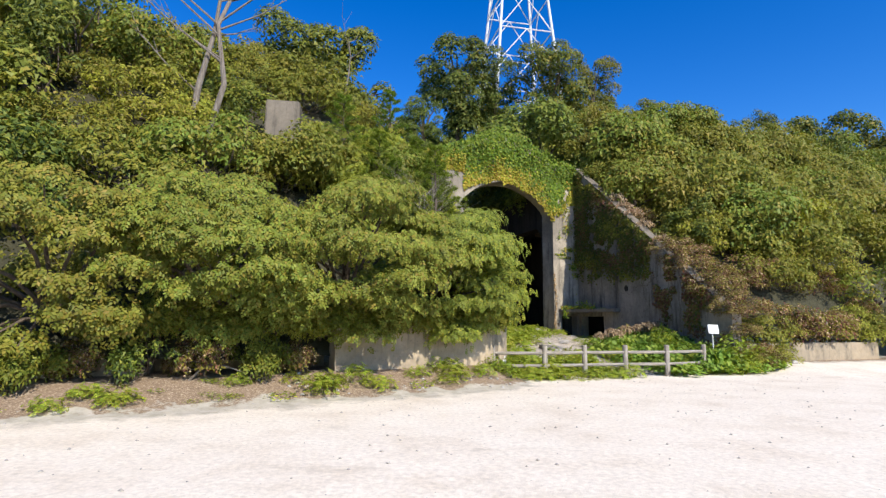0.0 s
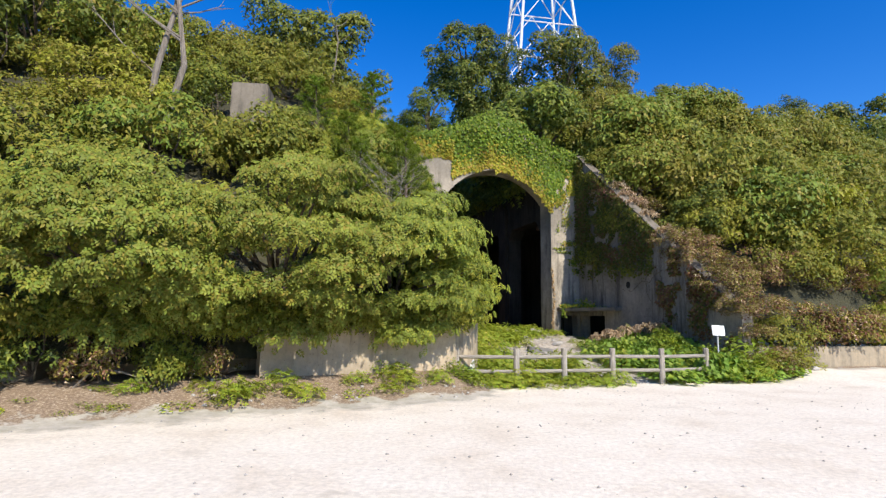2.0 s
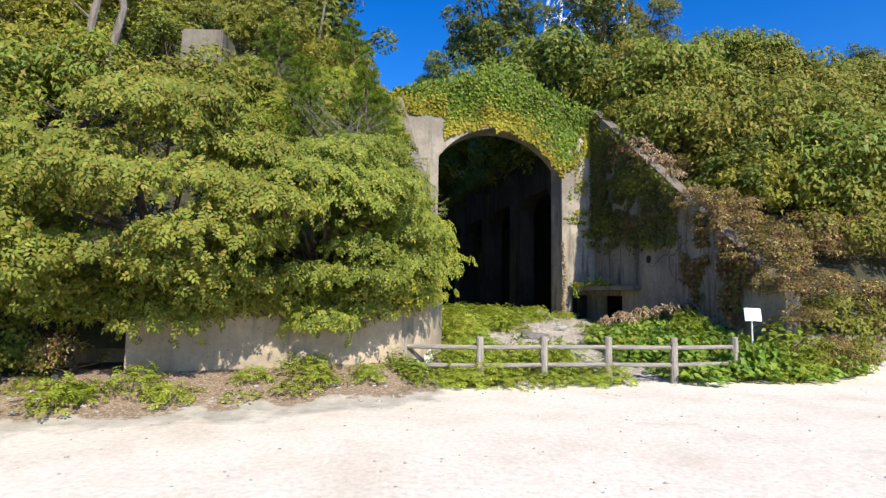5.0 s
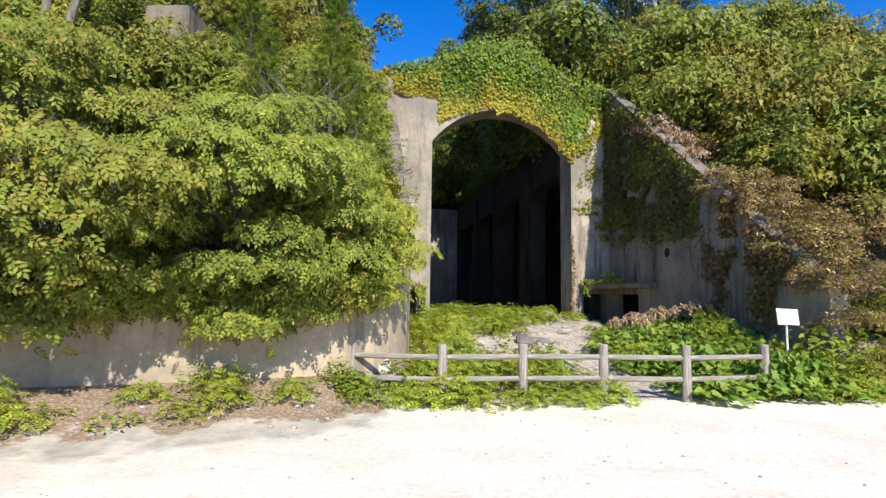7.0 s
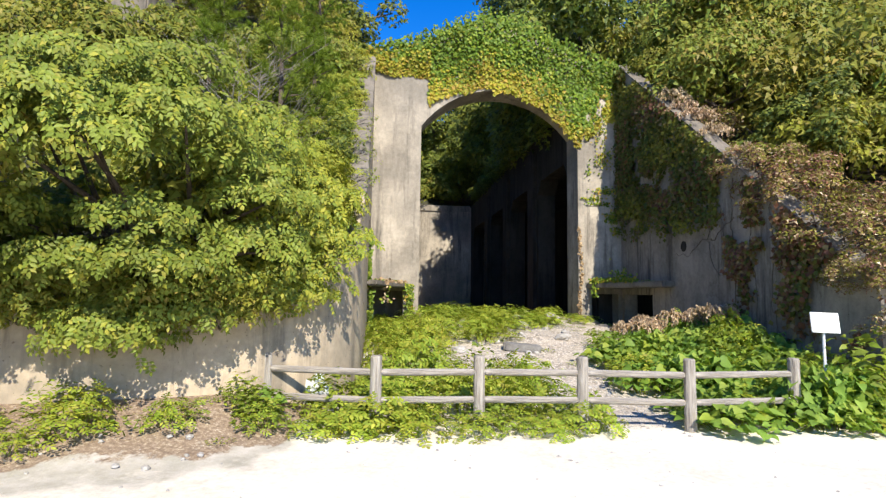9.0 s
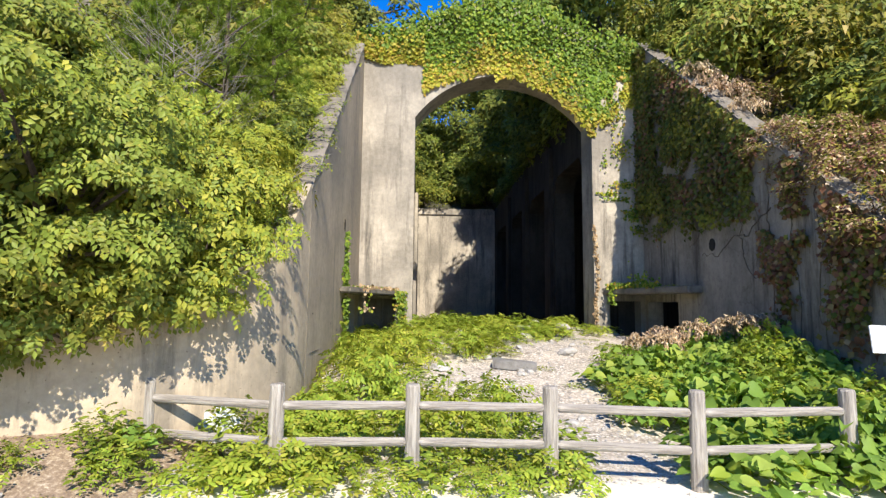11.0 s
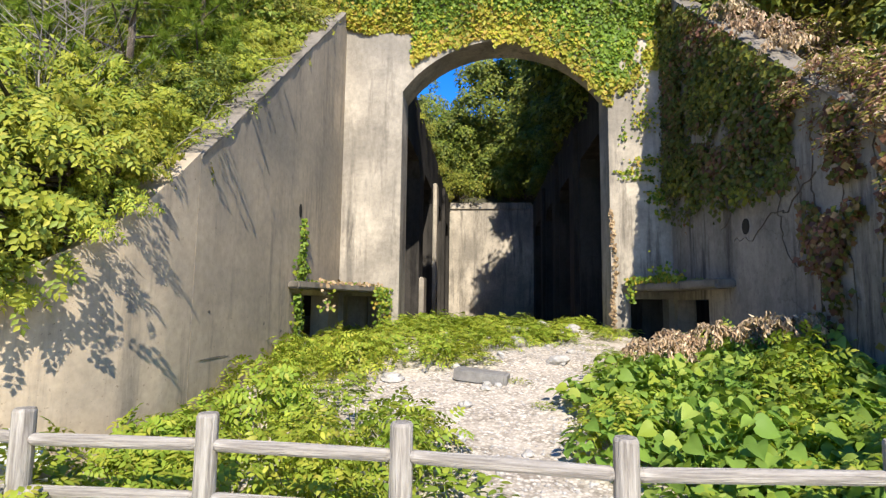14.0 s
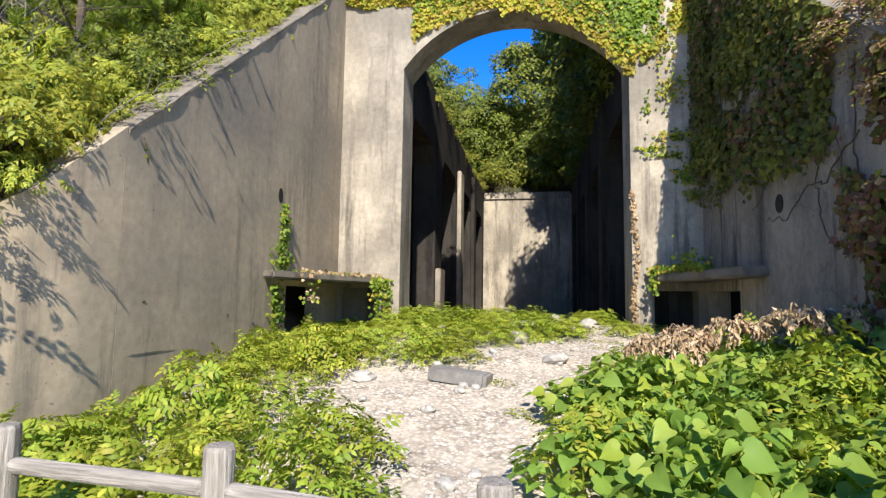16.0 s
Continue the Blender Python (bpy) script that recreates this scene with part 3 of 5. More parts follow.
# niches behind the side doorways; their shade is put into the concrete's colour
bm = bmesh.new()
box(bm, (-1.5, 0.42, -0.5), (-0.3, 0.62, 1.9))
box(bm, (-0.98, 0.28, -0.5), (-0.8, 0.418, 1.9), 0.01)
tagged(part("wall_niche_left", bm, M_COPE, m=RUIN), "wall inside the side doorway, coloured dark for its shade", "wall", kind="structure")
bm = bmesh.new()
box(bm, (5.1, 0.42, -0.5), (6.3, 0.62, 1.9))
box(bm, (5.62, 0.28, -0.5), (5.8, 0.418, 1.9), 0.01)
tagged(part("wall_niche_right", bm, M_COURT, m=RUIN), "wall inside the side doorway, coloured dark for its shade", "wall", kind="structure")


def court_wall(name, u, out, label):
    """Side wall of the roofless court: tall bays between piers, rooms behind, shade in their colour."""
    bm = bmesh.new()
    bays = [(1.25, 4.6), (5.7, 9.0), (10.1, 13.6), (14.7, 19.0)]
    pts = [(0.96, -0.4), (0.96, 8.0), (20.0, 7.9), (20.0, -0.4)]
    for a, b in bays[::-1]:
        top = 6.2
        pts += [(b, -0.4), (b, top - 0.5), (b - 0.4, top), (a + 0.4, top), (a, top - 0.5), (a, -0.4)]
    prism(bm, pts, sorted((u, u + 0.7 * out)), lambda a, b, c: (c, a, b))
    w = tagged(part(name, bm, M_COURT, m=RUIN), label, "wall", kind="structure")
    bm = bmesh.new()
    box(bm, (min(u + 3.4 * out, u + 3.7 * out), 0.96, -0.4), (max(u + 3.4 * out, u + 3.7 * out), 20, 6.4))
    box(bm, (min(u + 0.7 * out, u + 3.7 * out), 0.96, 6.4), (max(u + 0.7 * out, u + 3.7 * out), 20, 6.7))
    tagged(part(name + "_room", bm, M_COURT, m=RUIN), "concrete gallery behind the bays, coloured dark as shade", "wall", kind="structure")
    # Pier colours carry sun and shade: pale where lit, near-black elsewhere.
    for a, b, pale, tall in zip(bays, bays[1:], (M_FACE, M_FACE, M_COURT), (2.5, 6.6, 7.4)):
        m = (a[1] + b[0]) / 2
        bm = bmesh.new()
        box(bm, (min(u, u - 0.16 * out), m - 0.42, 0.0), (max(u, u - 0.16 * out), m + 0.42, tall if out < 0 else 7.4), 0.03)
        part("pier", bm, pale if out < 0 else M_COURT, w, "stained concrete pier coloured as sunlit or shaded")


court_wall("wall_court_left", -0.1, -1, "roofless court wall with tall dark bays")
court_wall("wall_court_right", 5.0, 1, "roofless court wall with tall dark bays in shade")
bm = bmesh.new()
box(bm, (-3.6, 20.004, -0.4), (8.6, 20.5, 7.75))
back = tagged(part("wall_back", bm, M_FACE, m=RUIN), "pale concrete back wall in dappled sun", "wall", kind="structure")
bm = bmesh.new()
box(bm, (-0.05, 19.9, 7.45), (4.9, 20.0, 7.85), 0.02)
part("ledge", bm, M_FACE, back, "pale concrete ledge")

# ---- the fence ----
POSTS = [(1.36, 14.67), (2.80, 14.80), (4.01, 15.27), (5.28, 15.64), (6.59, 15.90), (7.98, 16.55)]


def fence():
    f = thing("fence", pose(0, 0, 0), "grey weathered log fence with two rails", "fence")
    for k, (x, y) in enumerate(POSTS):
        g = 0.0
        bm = bmesh.new()
        tube(bm, [(0, 0, -0.25), (0, 0, 0.3), (0, 0, 0.6), (0, 0, 0.865), (0, 0, 0.885)], [0.075, 0.074, 0.073, 0.072, 0.062], 16, 0.03)
        part("post", bm, M_LOG, f, m=pose(x, y, g, 0, 0, 40 * k))
    for (xa, ya), (xb, yb) in zip(POSTS, POSTS[1:]):
        for z in (0.68, 0.34):
            a, b = Vector((xa, ya, z)), Vector((xb, yb, z))
            n = (b - a).length
            d = (b - a).normalized()
            bm = bmesh.new()
            r = 0.043
            tube(bm, [(0, 0, 0.055), (0, 0, 0.09), (0, 0, n * 0.5), (0, 0, n - 0.09), (0, 0, n - 0.055)], [r * 0.7, r, r * 1.03, r, r * 0.7], 12, 0.03)
            part("rail", bm, M_LOG, f, m=Matrix.Translation(a) @ d.to_track_quat("Z", "Y").to_matrix().to_4x4())
    return f


fence()

# ---- the sign ----
sx, sy, _ = place(5.01, -8.8)
sg = thing("sign", pose(sx, sy, ground_z(sx, sy), 0, 0, 22), "blank white notice board on a thin pole", "sign")
bm = bmesh.new()
tube(bm, [(0, 0, -0.2), (0, 0, 1.35)], [0.02, 0.02], 10)
part("pole", bm, M_STEEL, sg)
bm = bmesh.new()
box(bm, (-0.22, -0.012, -0.14), (0.22, 0.012, 0.14), 0.006)
part("board", bm, M_PAINT, sg, m=pose(0, -0.035, 1.34, -8, 2, 0))

# ---- the tower ----
def tower():
    t = thing("lattice_tower", pose(24.6, 170, ridge_z(74.8, 128.2) - 1.5, 0, 0, 12), "white lattice steel pylon on the ridge", "pylon")
    half = lambda z: 12.2 - 0.085 * z
    corner = lambda k, z: Vector(((1, 1, -1, -1)[k] * half(z), (1, -1, -1, 1)[k] * half(z), z))
    for k in range(4):
        part("leg", tube(bmesh.new(), [corner(k, 0), corner(k, 110)], [0.5, 0.4], 8), M_STEEL, t)
    levels = [0, 14, 27, 39.5, 51.5, 63, 74, 84.5, 94.5, 104]
    for a, b in zip(levels, levels[1:]):
        for k in range(4):
            j = (k + 1) % 4
            mid = (corner(k, b) + corner(j, b)) / 2
            part("brace", tube(bmesh.new(), [corner(k, b), corner(j, b)], [0.2, 0.2], 6), M_STEEL, t)
            part("brace", tube(bmesh.new(), [corner(k, a), mid], [0.17, 0.17], 6), M_STEEL, t)
            part("brace", tube(bmesh.new(), [corner(j, a), mid], [0.17, 0.17], 6), M_STEEL, t)
    return t


tower()

# ---- low walls beyond the bend ----
bm = bmesh.new()
prism(bm, [(-7.0, -8.2), (-10.6, -8.8), (-10.6, -8.4), (-7.0, -7.8)], (-0.5, 1.9))
tagged(part("wall_recess", bm, M_LOW, m=RUIN), "shaded concrete wall set back behind the shrubs", "wall", kind="structure")
bm = bmesh.new()
prism(bm, [(-10.6, -9.6), (-11.1, -9.7), (-11.1, -8.5), (-10.6, -8.4)], (-0.5, 0.95), None, 0.03)
tagged(part("wall_stub", bm, M_LOW, m=RUIN), "broken concrete wall stub in shade", "wall", kind="structure")
bm = bmesh.new()
prism(bm, [(-11.2, -9.5), (-30, -12.6), (-30, -12.2), (-11.2, -9.1)], (-0.5, 1.1))
tagged(part("wall_far_left", bm, M_LOW, m=RUIN), "low concrete wall overgrown with shrubs", "wall", kind="structure")

# concrete block on the slope
bm = bmesh.new()
box(bm, (-0.62, -0.55, -3.0), (0.62, 0.55, 0.18), 0.04)
tagged(part("concrete_block", bm, M_COPE, m=RUIN @ pose(-7.75, -1.0, 9.55, 0, 0, -12)), "square concrete block standing on the overgrown slope", "concrete block")

# ---- shrubs on the slopes ----
KINDS = [
    shrub("shrub", "dense green shrub on the slope", "shrub", 1, 1.6, 1.8, 28, 150, 0.115, [L_MID, L_OLIVE], weights=[0.7, 0.3], ratio=0.66),
    shrub("shrub", "olive green shrub on the slope", "shrub", 2, 1.7, 1.6, 29, 150, 0.108, [L_OLIVE, L_MID], weights=[0.7, 0.3], ratio=0.66),
    shrub("shrub", "feathery green shrub on the slope", "shrub", 3, 1.6, 1.9, 26, 30, 0.1, [L_MID, L_OLIVE], feather=3, weights=[0.6, 0.4], ratio=0.6),
    shrub("shrub", "dark evergreen shrub on the slope", "shrub", 4, 1.6, 2.4, 28, 150, 0.11, [L_DARK, L_MID], weights=[0.55, 0.45], ratio=0.66),
    shrub("shrub", "bright green shrub on the slope", "shrub", 5, 1.8, 1.8, 29, 150, 0.115, [L_TREE, L_OLIVE], weights=[0.65, 0.35], ratio=0.66),
    shrub("shrub", "low yellow-green shrub beside the wing wall", "shrub", 6, 1.3, 1.0, 24, 34, 0.085, [L_YELLOW, L_TREE], feather=3, weights=[0.75, 0.25], ratio=0.55, flat=0.5),
    shrub("shrub", "half-withered rusty vine shrub", "shrub", 7, 1.4, 1.5, 22, 150, 0.09, [L_RUST, L_OLIVE, L_DRY], weights=[0.55, 0.35, 0.1], ratio=0.6),
    shrub("shrub", "yellowing shrub with pale leaves", "shrub", 8, 1.5, 1.7, 26, 155, 0.102, [L_YELLOW, L_OLIVE], weights=[0.5, 0.5], ratio=0.66),
]
BIG = shrub("tree", "dark broadleaf evergreen tree on the ridge", "tree", 11, 3.0, 6.0, 46, 330, 0.15, [L_DARK, L_OLIVE], weights=[0.6, 0.4], group="trees on the ridge", flat=0.8, ratio=0.65)


def put(kind, u, v, z, size=1.0, turn=0.0, tilt=0.0, tall=1.0):
    ob = copy_thing(kind, Matrix.Translation(place(u, v, z)) @ pose(0, 0, 0, tilt, 0, turn))
    ob.scale = (size, size, size * tall)
    return ob


r = random.Random(5)


def cover(u0, u1, v0, v1, gap, base, chance, size=(0.85, 1.3), near=0.5):
    for j, v in enumerate(steps(v0, v1, gap * 0.87)):
        for u in steps(u0, u1, gap):
            uu = u + gap * (0.5 * (j % 2) + r.uniform(-0.35, 0.35))
            vv = v + gap * r.uniform(-0.35, 0.35)
            if -3.1 < uu < 8.0 and vv < 20.9 or vv < base(uu) + near:
                continue
            if abs(uu + 7.7) < 1.9 and -4.2 < vv < -0.2 or abs(uu + 10.6) < 1.0 and abs(vv + 2.4) < 0.9:
                continue
            odds = (1, 1.5, 2, 0.2, 1, 3.5, 0, 1.5) if -9 < uu < 0 and vv < 3 else chance
            k = r.choices(range(len(odds)), odds)[0]
            put(KINDS[k], uu, vv, hill_z(uu, vv) - 0.2, r.uniform(*size), r.uniform(-70, 70), 0, r.uniform(0.85, 1.2))


cover(-20, -3.2, -10.0, 5, 2.4, low_v, (3, 3, 2, 1, 2, 0.4, 0.1, 0.6))
cover(8.3, 25, -8.4, 5, 2.45, right_v, (3, 3, 1, 0.6, 2, 0.3, 0.6, 1.6))
cover(-4, 9, 21, 25, 2.3, lambda u: 20, (2, 1, 1, 3, 1), (1.2, 1.7))
for u, v, q in ((-2.30, -4.83, 0.55), (-3.00, -5.13, 0.5)):
    put(KINDS[3], u, v, hill_z(u, v), q, 20, 0, 0.9)
# low bright growth right behind the left wing wall
for k in range(38):
    v = -7.6 + 7.4 * k / 37
    u = -2.0 - 0.6 * (k % 2) + r.uniform(-0.06, 0.06)
    put(KINDS[5], u, v, max(hill_z(u, v), 8.55 + 0.862 * max(v, -6.6)) + 0.04, r.uniform(0.34, 0.46) if k % 2 == 0 else r.uniform(0.5, 0.7), r.uniform(-70, 70), 0, r.uniform(0.7, 1.0))
for k in range(36):
    u, v = r.uniform(-6.2, -2.6), r.uniform(-7.0, 0.3)
    put(KINDS[5], u, v, hill_z(u, v) + 0.1, r.uniform(0.8, 1.1), r.uniform(0, 360))
# withered growth over the right wing wall and at the foot of the right slope
for u, v, k, s in ((7.4, -2.9, 6, 0.6), (7.5, -4.2, 6, 0.65), (7.6, -5.4, 6, 0.75), (7.9, -6.3, 6, 0.9), (8.6, -6.9, 6, 0.7), (9.4, -6.6, 6, 0.9), (7.6, -1.6, 0, 0.8), (7.5, -0.4, 3, 0.8), (9.2, -4.6, 7, 1.0), (8.6, -3.4, 1, 0.9), (10.6, -7.2, 6, 0.7), (11.8, -7.4, 6, 0.75), (13.4, -7.9, 6, 0.6)):
    put(KINDS[k], u, v, max(hill_z(u, v), 0.7) - 0.15, s, r.uniform(0, 360))
for u, v, k, s in ((-7.9, -2.3, 0, 0.75), (-6.9, -2.7, 1, 0.7), (-8.8, -2.6, 4, 0.75), (-8.0, -3.5, 2, 0.9), (-9.0, -0.9, 3, 0.8), (-10.4, -2.9, 1, 0.7), (-11.0, -2.8, 0, 0.7), (-6.4, -1.2, 5, 0.8)):
    put(KINDS[k], u, v, hill_z(u, v) - 0.1, s, r.uniform(-70, 70))
for u, v, k, s in ((14.2, -9.6, 0, 0.55), (15.4, -9.8, 3, 0.6), (16.8, -10.0, 0, 0.7), (18.6, -10.3, 4, 0.7), (20.6, -10.5, 0, 0.8)):
    x, y, _ = place(u, v)
    put(KINDS[k], u, v, ground_z(x, y) - 0.05, s, r.uniform(0, 360), 0, 0.8)
for u, v, k, s in ((6.6, -8.4, 6, 0.55), (7.3, -8.5, 6, 0.6), (6.3, -7.6, 6, 0.45), (8.2, -8.4, 7, 0.5), (7.7, -7.9, 6, 0.75), (6.45, -8.95, 7, 0.42), (6.9, -8.95, 6, 0.5)):
    x, y, _ = place(u, v)
    put(KINDS[k], u, v, ground_z(x, y) + 0.1, s, r.uniform(-70, 70), 0, 0.9)
for k in range(18):
    u, v = r.uniform(9.5, 25), r.uniform(-5.5, 5)
    put(KINDS[r.choice((0, 1, 1, 4, 7))], u, v, hill_z(u, v) - 0.3, r.uniform(1.3, 1.75), r.uniform(-70, 70), 0, r.uniform(1.0, 1.3))
for k in range(12):
    u, v = r.uniform(-19, -8.5), r.uniform(-5, 5)
    if abs(u + 9.2) < 3.2 and -5.5 < v < 0.5:
        continue
    put(KINDS[r.choice((3, 0, 4))], u, v, hill_z(u, v) - 0.3, r.uniform(1.4, 1.8), r.uniform(-70, 70), 0, r.uniform(1.0, 1.3))
for u, v, k, s in ((8.3, 0.8, 0, 1.5), (8.5, -1.7, 4, 1.25), (9.9, -3.0, 1, 1.4), (10.2, 0.2, 0, 1.7), (9.3, -5.0, 7, 1.15), (12.4, -2.6, 0, 1.6), (11.0, -5.2, 1, 1.3), (13.4, -5.0, 7, 1.4), (15.5, -4.0, 1, 1.6), (16.5, -6.2, 1, 1.3), (13.0, -6.9, 7, 1.0)):
    put(KINDS[k], u, v, hill_z(u, v) - 0.35, s, r.uniform(-60, 60), 0, 1.15)
for u, v, k, s in ((-2.75, -1.0, 0, 0.75), (-2.6, -2.2, 5, 0.8), (-3.4, -1.8, 4, 0.9), (-2.5, -3.3, 5, 0.7), (-2.45, -4.4, 5, 0.7), (-2.5, -5.6, 5, 0.7)):
    put(KINDS[k], u, v, hill_z(u, v) - 0.1, s, r.uniform(-60, 60), 0, 1.1)
for k in range(20):
    u = -3.1 - 0.42 * k + r.uniform(-0.1, 0.1)
    put(KINDS[(2, 4, 0, 5)[k % 4]], u, low_v(max(u, -7)) - 0.06 + 0.06 * (k % 2), 1.1 + 0.14 * r.random(), r.uniform(0.46, 0.6), r.uniform(-60, 60), 0, 1.0)
for u, v, k, s in ((-7.1, -3.0, 0, 1.2), (-8.0, -3.1, 1, 1.15), (-6.3, -2.2, 2, 1.0)):
    put(KINDS[k], u, v, hill_z(u, v) - 0.1, s, r.uniform(-60, 60), 0, 1.1)
# leafy growth spilling over the bend of the wall
for u, v, z, s in ((-1.78, -6.75, 2.72, 0.42), (-1.82, -7.15, 2.4, 0.5), (-1.95, -7.5, 2.1, 0.52), (-2.12, -7.85, 1.75, 0.55), (-2.4, -8.15, 1.5, 0.52)):
    put(KINDS[5], u, v, z, s, r.uniform(-60, 60), 0, 1.1)
# dark growth in the recess behind the leaning trees
for k in range(12):
    u = -7.6 - 1.0 * k
    put(KINDS[r.choice((3, 6, 0))], u, low_v(u) + r.uniform(-0.15, 0.35), 0.35, r.uniform(0.4, 0.6), r.uniform(-70, 70), 0, 1.2)
for v, z, s in ((-8.35, 1.75, 0.42), (-8.6, 1.1, 0.45), (-8.0, 1.9, 0.45)):
    put(KINDS[6], 6.45, v, z, s, r.uniform(-70, 70), 0, 0.8)
# growth hanging over the court walls
for k in range(11):
    v = 1.6 + 1.75 * k
    put(KINDS[3], 5.75 + r.uniform(-0.2, 0.2), v, 7.7, r.uniform(0.75, 0.95), r.uniform(-70, 70), 0, 0.9)
    put(KINDS[r.choice((0, 5, 1))], -0.95 + r.uniform(-0.2, 0.2), v, 7.6, r.uniform(0.55, 0.75), r.uniform(-70, 70), 0, 0.8)
# rusty vines over the lower right coping
for k in range(7):
    v = -5.4 - 0.5 * k
    put(KINDS[6], 6.72 + 0.3 * (k % 2), v, 9.0 + 0.84 * v - 0.3, r.uniform(0.6, 0.78), r.uniform(-70, 70), 0, 0.85)
for u, v, k, s in ((-2.3, -0.4, 5, 0.6), (-2.5, 0.5, 5, 0.8), (-1.9, 0.6, 5, 0.4)):
    put(KINDS[k], u, v, 8.25, s, r.uniform(-70, 70))
for k in range(15):
    u = 8.0 + 1.15 * k
    v = right_v(u) + r.uniform(0.55, 0.8)
    put(KINDS[r.choice((6, 6, 7, 1, 0))], u, v, 0.75, r.uniform(0.75, 1.0), r.uniform(-70, 70), 0, 1.15)
for u, v, s in ((11.5, 11, 0.8), (16, 11.5, 0.75), (21, 11, 0.8), (26, 11.5, 0.85), (31, 10, 0.9)):
    put(BIG, u, v, hill_z(u, v) - 0.3, s, r.uniform(-70, 70))
for k, (u, v) in enumerate(((-22, 0), (-22, 3), (27, 0), (27, 3), (-22, -4), (-3.6, 1.2), (26, -6), (27, -3))):
    KINDS[k].matrix_basis = Matrix.Translation(place(u, v, hill_z(u, v) - 0.15))
BIG.matrix_basis = Matrix.Translation(place(14.5, 27.5, hill_z(14.5, 27.5) - 0.3))


# ---- woods further up, too many to count ----
def woods(name, spots, label, mats, weights, leaf, seed):
    rr = np.random.default_rng(seed)
    Ps, Ns, Is = [], [], []
    for u, v, s in spots:
        P, N, _ = crown_points(rr, s, s * 1.25, 12, int(72 * s / 1.7))
        P += np.array([u, v, hill_z(u, v) - 0.25])
        Ps.append(P)
        Ns.append(N)
        first = rr.choice(len(mats), p=weights)
        Is.append(np.where(rr.random(len(P)) < 0.75, first, rr.choice(len(mats), len(P), p=weights)))
    P, N = np.concatenate(Ps), np.concatenate(Ns)
    way, face = leaf_turn(rr, N)
    ob = new(name, blade_mesh(name, P, way, face, leaf * (0.6 + 0.5 * rr.random(len(P))), 0.66, mats, np.concatenate(Is), far=True))
    ob.matrix_basis = RUIN
    return tagged(ob, label, "shrubs", kind="stuff")


def scatter(u0, u1, v0, v1, gap, skip, size):
    out = []
    for j, v in enumerate(steps(v0, v1, gap * 0.87)):
        for u in steps(u0, u1, gap):
            uu, vv = u + gap * (0.5 * (j % 2) + r.uniform(-0.3, 0.3)), v + gap * r.uniform(-0.3, 0.3)
            if not skip(uu, vv):
                out.append((uu, vv, r.uniform(*size)))
    return out


MATS = [L_MID, L_OLIVE, L_DARK, L_TREE, L_YELLOW]
woods("upper_woods_left", scatter(-26, -3.2, 5.5, 13, 2.3, lambda u, v: False, (1.4, 2.2)) + scatter(-42, -21, -12, 10, 2.9, lambda u, v: v < low_v(u) + 0.5, (1.8, 2.6)), "dense mixed shrubs high on the slope", MATS, [0.35, 0.3, 0.1, 0.15, 0.1], 0.2, 21)
woods("upper_woods_right", scatter(8.2, 30, 5.5, 13, 2.3, lambda u, v: False, (1.4, 2.2)) + scatter(25, 50, -9, 12, 2.9, lambda u, v: v < right_v(u) + 0.5, (1.8, 2.6)), "dense mixed shrubs high on the slope", MATS, [0.35, 0.35, 0.1, 0.12, 0.08], 0.2, 22)
woods("ridge_woods", scatter(-14, 40, 24, 34, 3.2, lambda u, v: False, (2.0, 2.8)), "dense shrubs along the ridge", MATS, [0.3, 0.2, 0.4, 0.1, 0.0], 0.26, 23)


# ---- trees that lean out over the low wall ----
def leaning_tree(seed, u, v, z, radii, clumps, sprays_each, leaf, pairs, mats, weights, label):
    rr = np.random.default_rng(seed)
    Ps, Ws, Fs, Ls, C = [], [], [], [], []
    for k in range(clumps):
        n = unit(rr.normal(size=(1, 3)))[0]
        n[1] = -abs(n[1]) if rr.random() < 0.8 else n[1]
        n[2] = n[2] if rr.random() < 0.8 else abs(n[2])
        q = 0.55 + 0.45 * rr.random() ** 0.5
        c = np.array([n[0] * radii[0] * q, n[1] * radii[1] * q, n[2] * radii[2] * q])
        rad = (0.42 + 0.4 * rr.random()) * min(1, radii[0] / 1.6)
        P, N = clump_points(rr, c, rad, int(sprays_each * (rad / 0.62) ** 2), 0.46, 0.12)
        face = unit(N * 0.75 + n * 0.2 + np.array([0.18, -0.6, 0.5]) + rr.normal(size=N.shape) * 0.3)
        way = unit(N * np.array([1, 1, 0.2]) + rr.normal(size=N.shape) * 0.8)
        way = unit(way - face * np.sum(way * face, 1, keepdims=True))
        way[:, 2] -= 0.22
        A, D, F, L = sprays(rr, P, unit(way), face, leaf, pairs)
        Ps.append(A), Ws.append(D), Fs.append(F), Ls.append(L)
        C.append((c, rad))
    P = np.concatenate(Ps)
    index = rr.choice(len(mats), len(P), p=weights)
    t = thing("tree", RUIN @ pose(u, v, z), label, "tree", "trees over the low wall")
    crown = new("crown", blade_mesh("crown", P, np.concatenate(Ws), np.concatenate(Fs), np.concatenate(Ls), 0.56, mats, index))
    crown.parent = t
    bm = bmesh.new()
    foot = (0.2, 1.2, 1.0 - z)
    fork = Vector((0, 0.6, -radii[2] * 0.55))
    tube(bm, [foot, Vector(foot).lerp(fork, 0.5), fork], [0.13, 0.11, 0.09], 8, 0.2)
    part("trunk", bm, M_BARK, t)
    for c, rad in C[::2]:
        c = Vector(c)
        mid = fork.lerp(c, 0.5) + Vector((rr.normal() * 0.15, 0, 0.2))
        part("limb", tube(bmesh.new(), [fork, mid, c], [0.05, 0.035, 0.012], 5), M_BARK, t)
    return t


